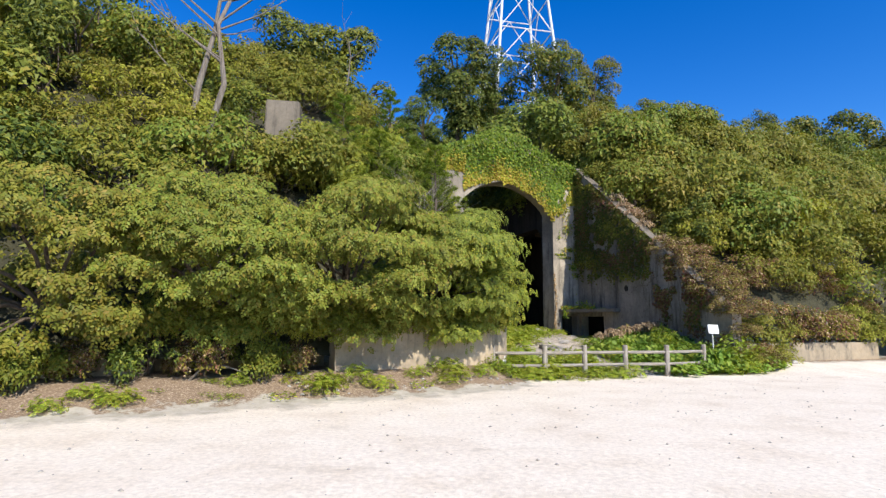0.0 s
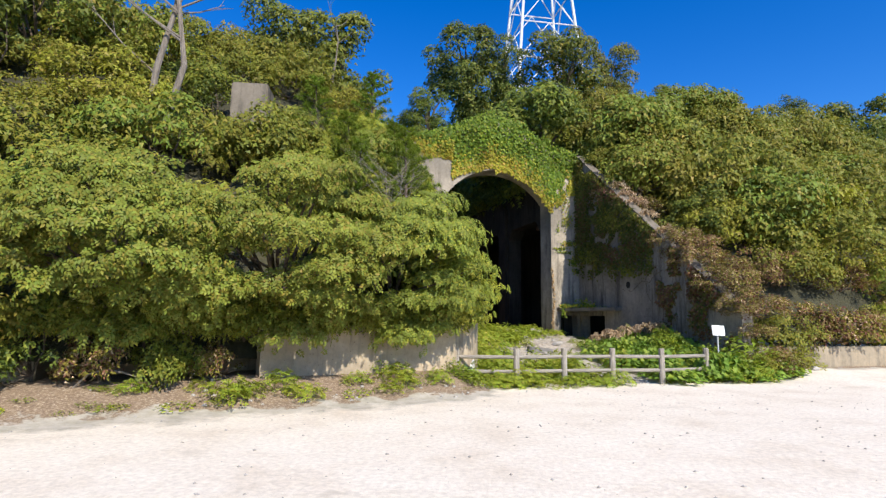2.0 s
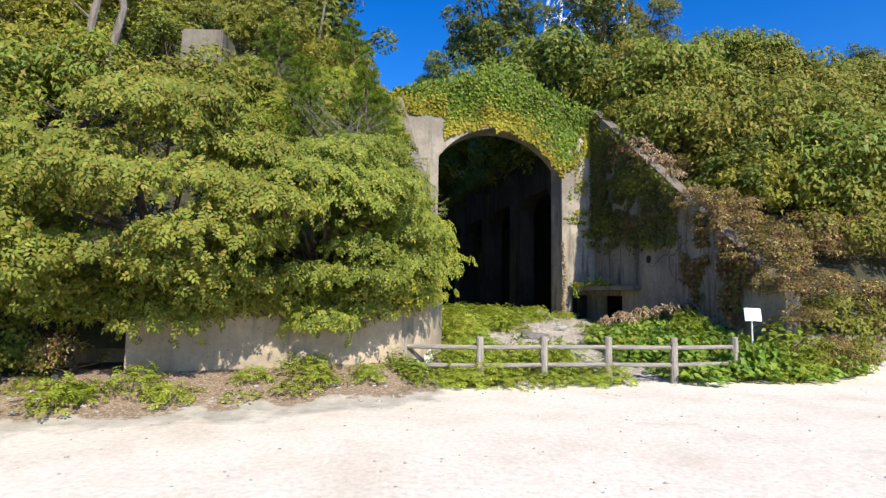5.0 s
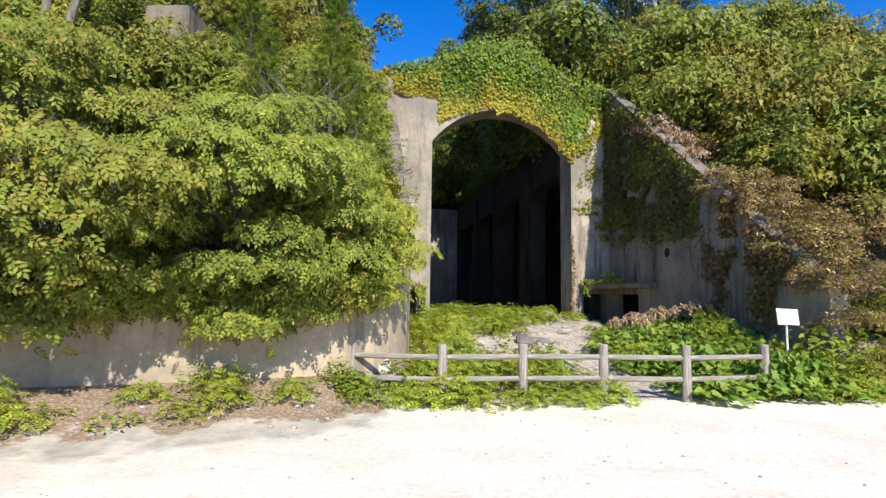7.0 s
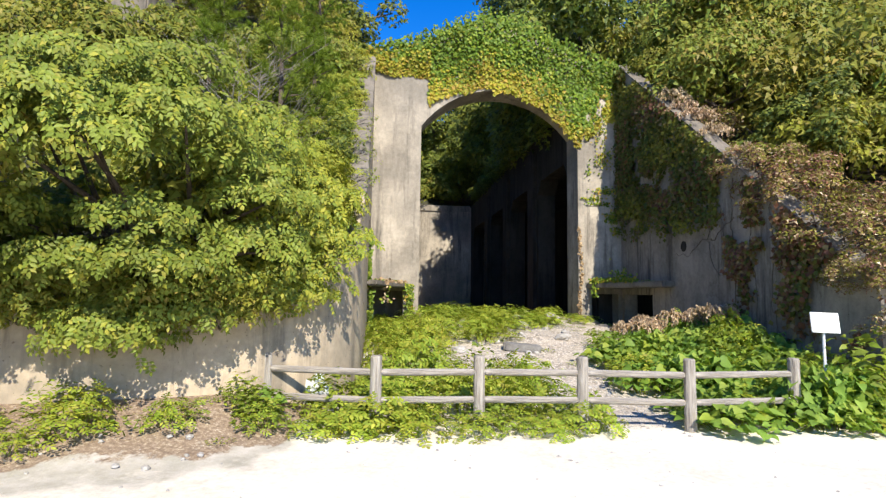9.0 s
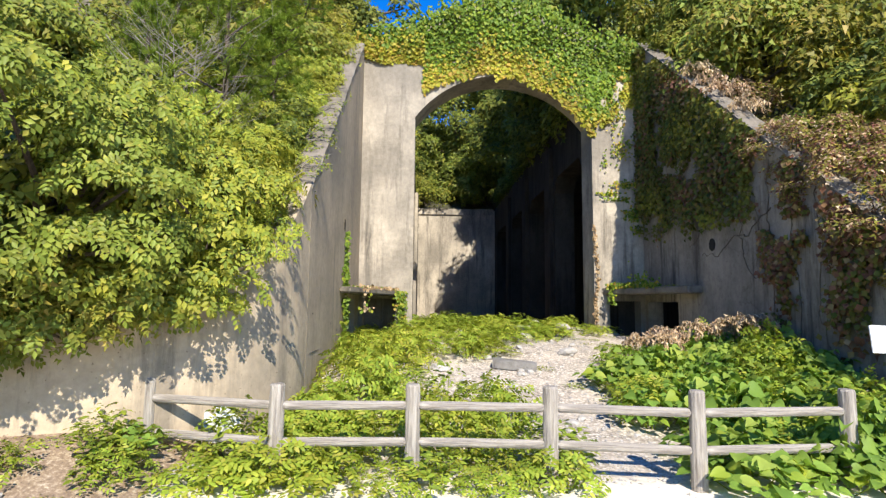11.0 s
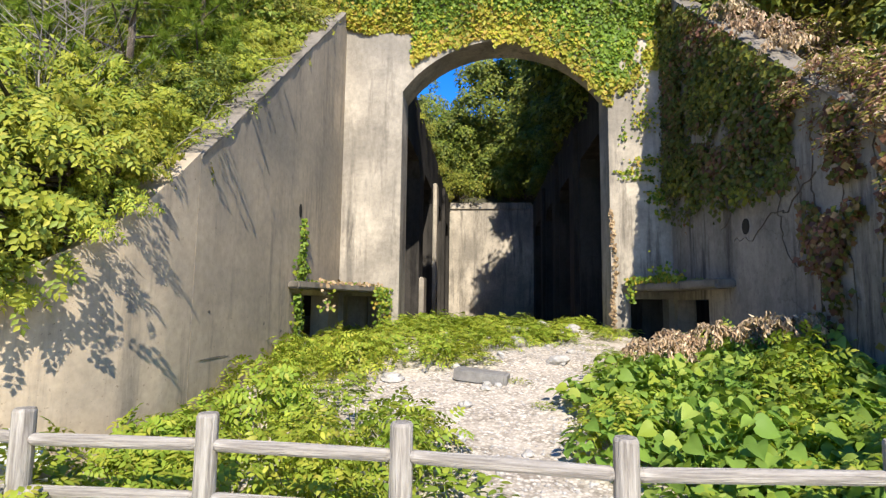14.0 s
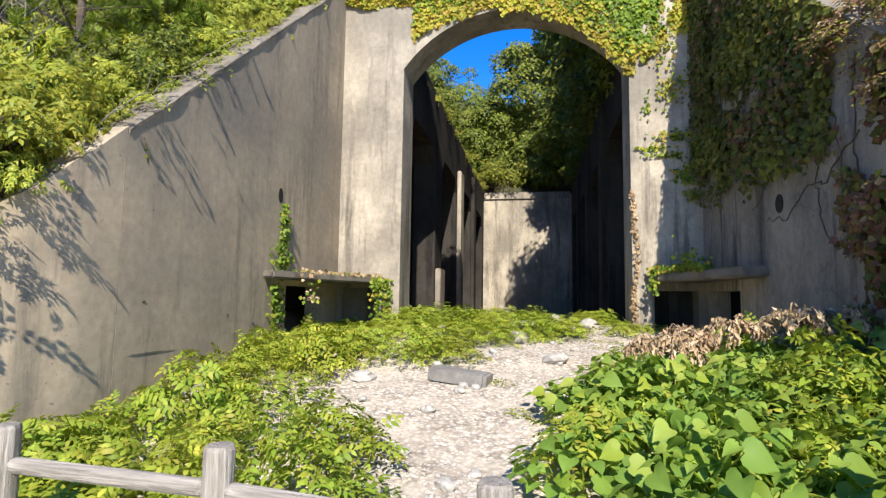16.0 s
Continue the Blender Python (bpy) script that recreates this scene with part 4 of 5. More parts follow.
leaning_tree(31, -4.1, -8.8, 2.62, (1.9, 1.8, 1.75), 46, 100, 0.072, 3, [L_TREE, L_YELLOW, L_MID], [0.65, 0.1, 0.25], "bright feathery-leaved tree leaning over the low wall")
leaning_tree(37, -2.7, -8.25, 2.3, (1.05, 0.95, 1.0), 26, 46, 0.08, 3, [L_YELLOW, L_TREE], [0.6, 0.4], "bright bushy growth spilling over the bend of the wall")
leaning_tree(32, -6.7, -9.6, 2.8, (2.3, 2.0, 1.8), 46, 92, 0.078, 3, [L_TREE, L_MID, L_OLIVE], [0.5, 0.35, 0.15], "broad-leaved green tree leaning over the low wall")
leaning_tree(33, -9.3, -9.95, 2.6, (2.1, 1.9, 1.7), 40, 76, 0.082, 3, [L_MID, L_TREE, L_OLIVE], [0.5, 0.3, 0.2], "green tree leaning over the dark wall recess")
leaning_tree(34, -12.2, -10.3, 2.4, (2.2, 1.7, 1.6), 34, 56, 0.09, 3, [L_MID, L_OLIVE], [0.6, 0.4], "olive green tree over the overgrown wall")
leaning_tree(35, -15.6, -10.8, 2.3, (2.3, 1.7, 1.6), 34, 56, 0.09, 3, [L_OLIVE, L_MID], [0.6, 0.4], "olive green tree over the overgrown wall")
leaning_tree(38, -2.28, -7.45, 2.85, (0.8, 0.8, 0.7), 20, 60, 0.075, 3, [L_YELLOW, L_TREE], [0.7, 0.3], "bright leafy growth spilling over the wing wall")
leaning_tree(36, -3.4, -7.2, 3.5, (1.15, 1.15, 0.9), 28, 46, 0.08, 3, [L_YELLOW, L_TREE], [0.7, 0.3], "yellow-green feathery growth beside the wing wall")


# ---- ridge trees with round heads ----
def ridge_tree(seed, x, y, base, top, width, mats, weights, label, clumps=30):
    rr = np.random.default_rng(seed)
    h = top - base
    Ps, Ns, C = [], [], []
    for k in range(clumps):
        f = 0.16 + 0.84 * (k + rr.random()) / clumps
        spread = width * (0.35 + 0.65 * math.sin(math.pi * min(1, (f - 0.2) / 0.95)))
        a = rr.random() * 6.283
        q = spread * 0.5 * rr.random() ** 0.4
        c = (q * math.cos(a), q * math.sin(a), h * f * 0.93)
        rad = width * (0.13 + 0.09 * rr.random())
        P, N = clump_points(rr, c, rad, int(330 * (rad / (0.15 * width)) ** 2), 0.9, 0.5)
        Ps.append(P), Ns.append(N), C.append((c, rad))
    P, N = np.concatenate(Ps), np.concatenate(Ns)
    way, face = leaf_turn(rr, N)
    t = thing("tree", pose(x, y, base), label, "tree", "trees on the ridge")
    crown = new("crown", blade_mesh("crown", P, way, face, width * 0.04 * (0.7 + 0.6 * rr.random(len(P))), 0.66, mats, rr.choice(len(mats), len(P), p=weights), far=True))
    crown.parent = t
    bm = bmesh.new()
    tube(bm, [(0, 0, -1), (0.1, 0, h * 0.4), (0, 0.1, h * 0.85)], [0.3, 0.22, 0.06], 8, 0.2)
    part("trunk", bm, M_BARK, t)
    for c, rad in C[::2]:
        part("limb", tube(bmesh.new(), [(0.08, 0, c[2] * 0.6), Vector((c[0] * 0.5, c[1] * 0.5, c[2] * 0.85)), c], [0.12, 0.08, 0.03], 5), M_BARK, t)
    return t


ridge_tree(41, 1.2, 49, 18, 28.2, 6.8, [L_DARK, L_OLIVE], [0.93, 0.07], "dark round-headed evergreen tree on the ridge")
ridge_tree(42, 4.9, 50, 19, 27.8, 5.0, [L_DARK, L_OLIVE], [0.9, 0.1], "dark round-headed evergreen tree on the ridge")
ridge_tree(43, 10.4, 50, 18, 28.2, 6.8, [L_OLIVE, L_DARK], [0.4, 0.6], "olive evergreen tree in front of the pylon")
ridge_tree(44, 14.8, 51, 18, 28.0, 4.8, [L_OLIVE, L_DARK], [0.6, 0.4], "small round olive tree on the ridge")
ridge_tree(45, -6.4, 32, 12, 19.2, 6.0, [L_MID, L_DARK], [0.6, 0.4], "broad green tree high on the slope")
ridge_tree(46, -9.5, 31, 12, 19.6, 5.0, [L_DARK, L_MID], [0.5, 0.5], "broad green tree high on the slope")
ridge_tree(47, -1.8, 44, 14, 20.5, 3.6, [L_DARK, L_MID], [0.6, 0.4], "small dark tree on the ridge")
ridge_tree(48, 37, 50, 14, 21.6, 7.0, [L_DARK, L_OLIVE], [0.6, 0.4], "dark tree on the far ridge")
ridge_tree(49, 42, 50, 13, 20.2, 6.5, [L_DARK, L_OLIVE], [0.6, 0.4], "dark tree on the far ridge")


for k, (u, v, top, w) in enumerate(((-2.6, 23, 14.0, 4.5), (0.2, 23.5, 14.9, 4.6), (2.7, 23, 18.0, 6.0), (5.2, 22.6, 19.0, 6.0), (8.4, 21, 17.0, 5.5), (3.8, 21.4, 12.5, 3.6), (6.6, 12, 14.0, 5.4), (6.2, 7.5, 13.2, 7.0), (6.4, 3.6, 12.8, 6.0), (6.6, 15.6, 14.0, 5.6), (6.4, 18.6, 14.5, 5.2), (-3.0, 8.0, 12.5, 3.6), (-2.9, 14.0, 12.8, 3.8))):
    x, y, _ = place(u, v)
    ridge_tree(140 + k, x, y, hill_z(u, v) - 0.3, top, w, [L_MID, L_DARK, L_TREE], [0.45, 0.35, 0.2], "broadleaf tree crowding in behind the roofless court", 34)


# ---- young pines and bare growth above the left wing ----
def pine(seed, u, v, h):
    rr = np.random.default_rng(seed)
    t = thing("pine", RUIN @ pose(u, v, hill_z(u, v) - 0.2), "young pine with bright needles on the slope", "pine", "young pines")
    part("trunk", tube(bmesh.new(), [(0, 0, 0), (0.05, 0, h * 0.5), (0, 0, h)], [0.07, 0.05, 0.015], 7, 0.2), M_BARK, t)
    tips = []
    for k in range(44):
        f = 0.2 + 0.8 * k / 43
        a = k * 2.4
        q = (1.15 - f) * h * 0.36 * (0.7 + 0.5 * rr.random())
        tip = np.array([q * math.cos(a), q * math.sin(a), h * f + q * 0.35])
        if k % 2 == 0:
            part("branch", tube(bmesh.new(), [(0, 0, h * f), tip * np.array([0.5, 0.5, 1]) - np.array([0, 0, q * 0.15]), tip], [0.022, 0.016, 0.007], 5), M_BARK, t)
        for w in (1.0, 0.75, 0.5):
            tips.append(tip * np.array([w, w, 1]) - np.array([0, 0, (1 - w) * q * 0.3]))
    P = np.repeat(np.array(tips), 76, 0)
    D = unit(rr.normal(size=P.shape) + np.array([0, 0, 0.9]))
    N = unit(rr.normal(size=P.shape))
    nd = new("foliage", blade_mesh("foliage", P, D, N, 0.15 * (0.8 + 0.4 * rr.random(len(P))), 0.035, [L_PINE]))
    nd.parent = t
    return t


for k, (u, v, h) in enumerate(((-3.15, -5.4, 3.7), (-2.65, -4.4, 2.7), (-4.5, -5.3, 3.1), (-4.7, -3.9, 3.2), (-2.9, -2.6, 2.6), (-3.2, 0.4, 3.2), (-5.6, -1.6, 3.4))):
    pine(60 + k, u, v, h)


def bare_tree(seed, m, h, thick, count, label, category, mat, lean=0.0):
    rr = np.random.default_rng(seed)
    t = thing("dead_tree" if h > 3 else "bare_shrub", m, label, category)
    stem = [(lean * f * h + 0.13 * rr.normal() * h * 0.2, 0.04 * rr.normal() * h * 0.3, h * f) for f in (0, 0.25, 0.5, 0.75, 1.0)]
    part("trunk", tube(bmesh.new(), stem, [thick, thick * 0.85, thick * 0.65, thick * 0.45, thick * 0.15], 8, 0.2), mat, t)
    for k in range(count):
        f = 0.2 + 0.75 * rr.random()
        j = min(3, int(f * 4))
        p = Vector(stem[j]).lerp(Vector(stem[j + 1]), f * 4 - j)
        a = rr.random() * 6.283
        n = h * (0.2 + 0.3 * rr.random())
        d = Vector((math.cos(a), math.sin(a) * 0.7, 0.5 + 0.5 * rr.random()))
        e = p + d * n
        mid = p + d * n * 0.5 + Vector((0, 0, -0.06 * n))
        limb = part("limb", tube(bmesh.new(), [p, mid, e], [thick * 0.35, thick * 0.22, thick * 0.06], 5), mat, t)
        bm = bmesh.new()
        for q in range(3):
            s = mid.lerp(e, 0.2 + 0.3 * q)
            tube(bm, [s, s + (d + Vector((rr.normal(), rr.normal(), rr.normal() + 0.3)) * 0.6) * n * 0.35], [thick * 0.12, thick * 0.03], 4)
        part("twig", bm, mat, limb)
    return t


bare_tree(71, RUIN @ pose(-11.0, -1.7, 7.6), 8.5, 0.12, 7, "leafless bleached tree trunk on the slope", "dead tree", M_DEADWOOD, 0.12)
bare_tree(72, RUIN @ pose(-10.2, -1.7, 7.6), 9.0, 0.12, 12, "leafless bleached tree with crooked limbs", "dead tree", M_DEADWOOD, 0.06)
bare_tree(73, RUIN @ pose(-4.4, 5.0, 12.2), 4.2, 0.07, 4, "thin bleached pole-like dead tree", "dead tree", M_DEADWOOD, 0.05)
for k, (u, v) in enumerate(((-3.62, -6.2), (-3.45, -5.95), (-3.95, -5.8))):
    bare_tree(75 + k, RUIN @ pose(u, v, hill_z(u, v) - 0.1), 2.6, 0.02, 30, "grey leafless shrub among green growth", "bare shrub", M_TWIG, 0.1 * k - 0.1)



# a bare bent branch lying below the dark recess
tube_bm = tube(bmesh.new(), [(-0.55, 0, 0.0), (-0.35, 0, 0.22), (-0.1, 0, 0.3), (0.15, 0, 0.24), (0.4, 0.05, 0.14)], [0.02, 0.022, 0.02, 0.016, 0.008], 7, 0.2)
fallen = part("fallen_branch", tube_bm, M_DEADWOOD, m=RUIN @ pose(-9.3, -10.2, 0.36))
tagged(fallen, "bare bent branch lying on the leaf litter", "branch")


# ---- ivy ----
def ivy_mesh(name, P, N, mats, index, size, label, seed):
    rr = np.random.default_rng(seed)
    n = len(P)
    face = unit(N + np.array([0, 0, 0.35]) + rr.normal(size=(n, 3)) * 0.3)
    way = unit(np.array([0, 0, -1.0]) + rr.normal(size=(n, 3)) * 0.45)
    ob = new(name, blade_mesh(name, P, way, face, size * (0.65 + 0.7 * rr.random(n)), 0.95, mats, index, 0.12))
    ob.matrix_basis = RUIN
    return tagged(ob, label, "ivy", kind="stuff")


def gable_top(u):
    pts = [(-1.82, 8.7), (-0.5, 9.08), (1.0, 9.8), (1.95, 10.25), (3.6, 9.8), (5.3, 8.95), (6.64, 8.6)]
    return float(np.interp(u, [p[0] for p in pts], [p[1] for p in pts]))


def gable_ivy():
    rr = np.random.default_rng(81)
    crown = arch_points(U0, U1, SPRING, RISE)
    P, N, I = [], [], []
    while len(P) < 15000:
        u, f = rr.uniform(-1.7, 6.2), rr.random()
        top = gable_top(u) + 0.42
        arch = float(np.interp(u, [c[0] for c in crown], [c[1] for c in crown]))
        wav = 0.14 * noise.noise(Vector((u * 1.7, 0, 5)))
        if u < 0.2:
            low = 8.35 + wav - 0.1 * min(1, max(0, u + 0.9))
        elif u < 2.2:
            low = arch + 0.12 + wav + 0.25 * max(0, (1.2 - u))
        elif u < 4.87:
            low = arch - 0.12 + wav - 0.35 * max(0, (u - 3.2) / 1.6)
        else:
            low = 6.3 + wav * 4 + 0.9 * (u - 4.87)
        z = low + (top - low) * f
        if u > 5.0 and z < 8.3 and noise.noise(Vector((u * 2.2, z * 2.2, 1))) < -0.28:
            continue
        bulge = 0.06 + 0.30 * min(1, max(0, (z - 8.3) / 1.2)) + 0.12 * noise.noise(Vector((u * 1.3, z * 1.3, 2)))
        v = -max(0.02, bulge * (0.55 + 0.5 * rr.random()))
        if z > gable_top(u):
            v = rr.uniform(-0.25, 0.95)
        P.append((u, v, z))
        N.append((0, -1, 0.2 + (0.8 if z > gable_top(u) - 0.1 else 0)))
        edge = (z - low) / 1.0 + 0.55 * noise.noise(Vector((u * 0.9, z * 0.9, 8))) + 0.28 * rr.normal() - (0.2 if 1.8 < u < 5 else 0)
        I.append(1 if edge < 0.56 else 0)
    return ivy_mesh("ivy_gable", np.array(P), np.array(N, float), [L_IVY, L_GOLD], np.array(I), 0.10, "green and golden ivy thickly covering the gable", 82)


gable_ivy()


def wing_ivy():
    rr = np.random.default_rng(83)
    P, I = [], []
    while len(P) < 15000:
        v, z = rr.uniform(-8.4, -0.05), rr.uniform(0.9, 9.1)
        top = 9.0 + 0.84 * v + 0.1
        low = 3.3 + 0.8 * noise.noise(Vector((v * 1.1, 1, 0))) + 0.7 * noise.noise(Vector((v * 4.5, 3, 0)))
        low += 0.3 if v > -2 else 0
        if v < -5.2:
            low = 1.5 + 0.5 * noise.noise(Vector((v * 2, 4, 0))) - 0.25 * (-5.2 - v)
        if z > top or z < low or z < low + 1.2 and rr.random() > (z - low) / 1.2 + 0.15:
            continue
        if noise.noise(Vector((v * 1.2, z * 0.9, 6))) + 0.5 * noise.noise(Vector((v * 3.5, z * 2.5, 6))) < (-0.3 if v > -4.9 else -0.02):
            continue
        P.append((6.24 - rr.uniform(0.02, 0.22), v, z))
        q = noise.noise(Vector((v * 0.8, z * 0.8, 4))) + 0.25 * rr.normal()
        I.append(2 if v < -5.0 and q > -0.1 or q < -0.42 else 1 if q > 0.38 else 0)
    N = np.tile(np.array([[-1.0, -0.25, 0.15]]), (len(P), 1))
    return ivy_mesh("ivy_wing", np.array(P), N, [L_SHADE_IVY, L_OLIVE, L_RUST], np.array(I), 0.088, "ivy in shade-darkened greens hanging on the shaded wing wall", 84)


wing_ivy()


def pier_ivy():
    """Small tufts on the pier and a dry runner along its edge."""
    rr = np.random.default_rng(85)
    P, I = [], []
    for cu, cz, su, sz, n in ((5.75, 5.0, 0.35, 0.1, 110), (5.3, 4.75, 0.3, 0.06, 60), (5.6, 4.6, 0.4, 0.05, 70), (5.95, 4.15, 0.2, 0.22, 160), (5.2, 5.6, 0.06, 0.2, 22), (5.7, 6.0, 0.3, 0.35, 120), (6.0, 3.75, 0.12, 0.1, 40), (5.5, 7.0, 0.3, 0.5, 150)):
        for k in range(n):
            P.append((cu + su * rr.normal() * 0.6, -rr.uniform(0.01, 0.08), cz + sz * rr.normal() * 0.6))
            I.append(1 if rr.random() < 0.4 else 0)
    for k in range(240):
        z = rr.uniform(1.0, 3.9)
        P.append((4.93 + 0.04 * math.sin(z * 3) + 0.03 * rr.normal(), -rr.uniform(0.01, 0.07), z))
        I.append(2)
    # runner and hanging fringe beside the left canopy
    for k in range(260):
        z = rr.uniform(1.9, 3.2)
        P.append((-1.42 + rr.uniform(0.02, 0.08), -2.75 + 0.13 * rr.normal() * (3.4 - z), z))
        I.append(0)
    for k in range(260):
        f = rr.random() ** 1.5 * 0.4
        P.append((-0.2 - 0.5 * f + 0.04 * rr.normal(), -0.08 - 1.65 * f, 2.0 - rr.random() ** 1.4 * 0.85))
        I.append(1 if rr.random() < 0.12 else 0)
    for k in range(200):
        P.append((-1.38 + rr.uniform(0, 0.1), -3.0 + 0.12 * rr.normal(), rr.uniform(0.8, 1.8)))
        I.append(0)
    # growth along the outer edge of the right canopy, with one short trailing end
    for k in range(420):
        f = rr.random()
        tuft = 0.16 if 0.5 < f < 0.85 else 0.07
        P.append((5.14 + 0.5 * f + rr.uniform(0, 0.22), -0.1 - 1.75 * f, 2.14 + abs(rr.normal()) * tuft))
        I.append(1 if rr.random() < 0.25 else 0)
    for k in range(60):
        P.append((5.2 + 0.05 * rr.normal(), -0.42 + 0.07 * rr.normal(), rr.uniform(1.7, 2.15)))
        I.append(0)
    # thin dry litter and stems along the left canopy
    for k in range(300):
        f = rr.random()
        P.append((-0.27 - 0.75 * f - rr.uniform(0, 0.3), -0.1 - 2.5 * f, 2.02 + abs(rr.normal()) * 0.03))
        I.append(2 if rr.random() < 0.7 else 0)
    for k in range(50):
        P.append((-0.97 + 0.16 * rr.normal() * 0.6, -2.35 + 0.2 * rr.normal(), 2.06 - rr.random() ** 1.3 * 0.55))
        I.append(2 if rr.random() < 0.75 else 0)
    N = np.tile(np.array([[0.15, -1.0, 0.1]]), (len(P), 1))
    return ivy_mesh("ivy_pier", np.array(P), N, [L_IVY, L_GOLD, L_STRAW], np.array(I), 0.07, "sparse ivy tufts and dry runners on the concrete piers", 86)


pier_ivy()


def vine_stem(seed, points, thick):
    """A dead vine stem clinging to the right wing wall: points are (v, z)."""
    rr = np.random.default_rng(seed)
    fine = []
    for (va, za), (vb, zb) in zip(points, points[1:]):
        for q in range(6):
            f = q / 6
            fine.append((6.24 - thick * 1.2, va + (vb - va) * f + 0.03 * rr.normal(), za + (zb - za) * f + 0.03 * rr.normal()))
    fine.append((6.24 - thick * 1.2, *points[-1]))
    ob = part("dead_vine", tube(bmesh.new(), fine, [thick * (1 - 0.6 * k / len(fine)) for k in range(len(fine))], 6, 0.2), M_BARK, m=RUIN)
    return tagged(ob, "bare brown vine stem clinging to the concrete", "vine", "bare vine stems")


for k, (pts, th) in enumerate((
    ([(-5.3, 4.2), (-5.2, 3.2), (-5.35, 2.4), (-5.25, 1.5), (-5.3, 0.8)], 0.011),
    ([(-5.3, 3.4), (-4.6, 3.0), (-4.2, 3.05), (-3.6, 2.7), (-3.0, 2.75)], 0.010),
    ([(-4.5, 4.0), (-4.4, 3.3), (-4.45, 2.7), (-4.7, 2.2), (-5.2, 2.15)], 0.009),
    ([(-3.9, 4.1), (-3.5, 3.7), (-3.1, 3.3), (-2.5, 3.0)], 0.009),
    ([(-5.8, 4.0), (-5.75, 3.0), (-5.9, 2.0), (-5.85, 1.1)], 0.010),
    ([(-6.3, 3.6), (-6.4, 2.6), (-6.3, 1.6), (-6.5, 0.9)], 0.010),
    ([(-4.8, 3.9), (-4.95, 3.1), (-4.85, 2.3)], 0.007))):
    vine_stem(120 + k, pts, th)


def overhanging_stem(seed, v, reach, count, label):
    """Thin leafy stems that reach out over the left coping; the low sun draws them long on the wall."""
    rr = np.random.default_rng(seed)
    t = thing("overhanging_stem", RUIN @ pose(-1.7, v, 8.8 + 0.862 * v + 0.08), label, "stem", "stems over the coping")
    P, D = [], []
    for k in range(count):
        tip = Vector((0.28 + reach * rr.uniform(0.55, 1.0), 0.16 * rr.normal(), 0.10 + 0.12 * rr.normal()))
        root = Vector((-0.15, 0.10 * rr.normal(), -0.05))
        mid = root.lerp(tip, 0.55) + Vector((0, 0, 0.09))
        part("twig", tube(bmesh.new(), [root, mid, tip], [0.008, 0.006, 0.003], 5), M_TWIG, t)
        for q in range(9):
            f = 0.2 + 0.8 * rr.random()
            P.append(np.array(mid.lerp(tip, f)) + rr.normal(size=3) * 0.02)
            D.append(rr.normal(size=3) * 0.5 + np.array([0.7, -0.2, -0.2]))
    P, D = np.array(P), np.array(D)
    face = unit(np.array([0.2, -0.6, 0.9]) + rr.normal(size=P.shape) * 0.3)
    lv = new("foliage", blade_mesh("foliage", P, D, face, 0.055 * (0.7 + 0.6 * rr.random(len(P))), 0.5, [L_YELLOW, L_TREE], rr.choice(2, len(P))))
    lv.parent = t
    return t


for k, (v, reach, n) in enumerate(((-6.15, 0.34, 5), (-5.75, 0.12, 3), (-5.2, 0.26, 4), (-4.85, 0.10, 4), (-4.1, 0.16, 5), (-3.6, 0.08, 2), (-0.95, 0.14, 2), (-6.32, 0.2, 4))):
    overhanging_stem(150 + k, v, reach, n, "thin leafy stems reaching out over the coping")


def hole(name, m, w, h, label):
    """A flat dark disc, slightly proud of the wall: the darkness is only colour."""
    t = thing(name, m, label, "wall opening")
    ring = [(w * math.cos(2 * math.pi * k / 20), h * math.sin(2 * math.pi * k / 20)) for k in range(20)]
    bm = bmesh.new()
    prism(bm, ring, (-0.03, 0.004))
    part("plug", bm, M_COURT, t)
    return t


hole("dark_wall_disc", RUIN @ pose(6.236, -3.4, 2.95, 0, -90, 0), 0.13, 0.12, "dark round spot on the shaded wing wall")
hole("dark_wall_disc", RUIN @ pose(-1.416, -2.83, 3.32, 0, 90, 0), 0.13, 0.075, "dark drain slot above the ivy runner")


# ---- dry leaf clusters on the right coping ----
def dry_cluster(seed, u, v, z, size, n, label):
    rr = np.random.default_rng(seed)
    t = thing("withered_branch", RUIN @ pose(u, v, z), label, "withered branch", "withered branches")
    P, D = [], []
    for k in range(12):
        a = rr.random() * 6.283
        tip = Vector((math.cos(a) * size, math.sin(a) * size, -size * (0.1 + 0.45 * rr.random())))
        top = tip * 0.5 + Vector((0, 0, size * rr.uniform(0.3, 0.62)))
        bow = [Vector((0, 0, -0.1)), tip * 0.2 + Vector((0, 0, size * 0.3)), top, tip * 0.85 + Vector((0, 0, size * 0.22)), tip]
        part("twig", tube(bmesh.new(), bow, [0.009, 0.008, 0.007, 0.005, 0.003], 5), M_STRAW, t)
        for q in range(n // 5):
            f = 3.9 * (0.2 + 0.8 * rr.random())
            w = int(f)
            P.append(np.array(bow[w].lerp(bow[w + 1], f - w)) + rr.normal(size=3) * size * 0.06)
            D.append(rr.normal(size=3) * 0.45 + np.array([0, 0, -1.0]))
    P, D = np.array(P), np.array(D)
    lv = new("foliage", blade_mesh("foliage", P, D, unit(rr.normal(size=P.shape)), 0.085 * (0.5 + 0.9 * rr.random(len(P))), 0.4, [L_DRY, L_STRAW], rr.choice(2, len(P), p=[0.8, 0.2]), 0.5))
    lv.parent = t
    return t


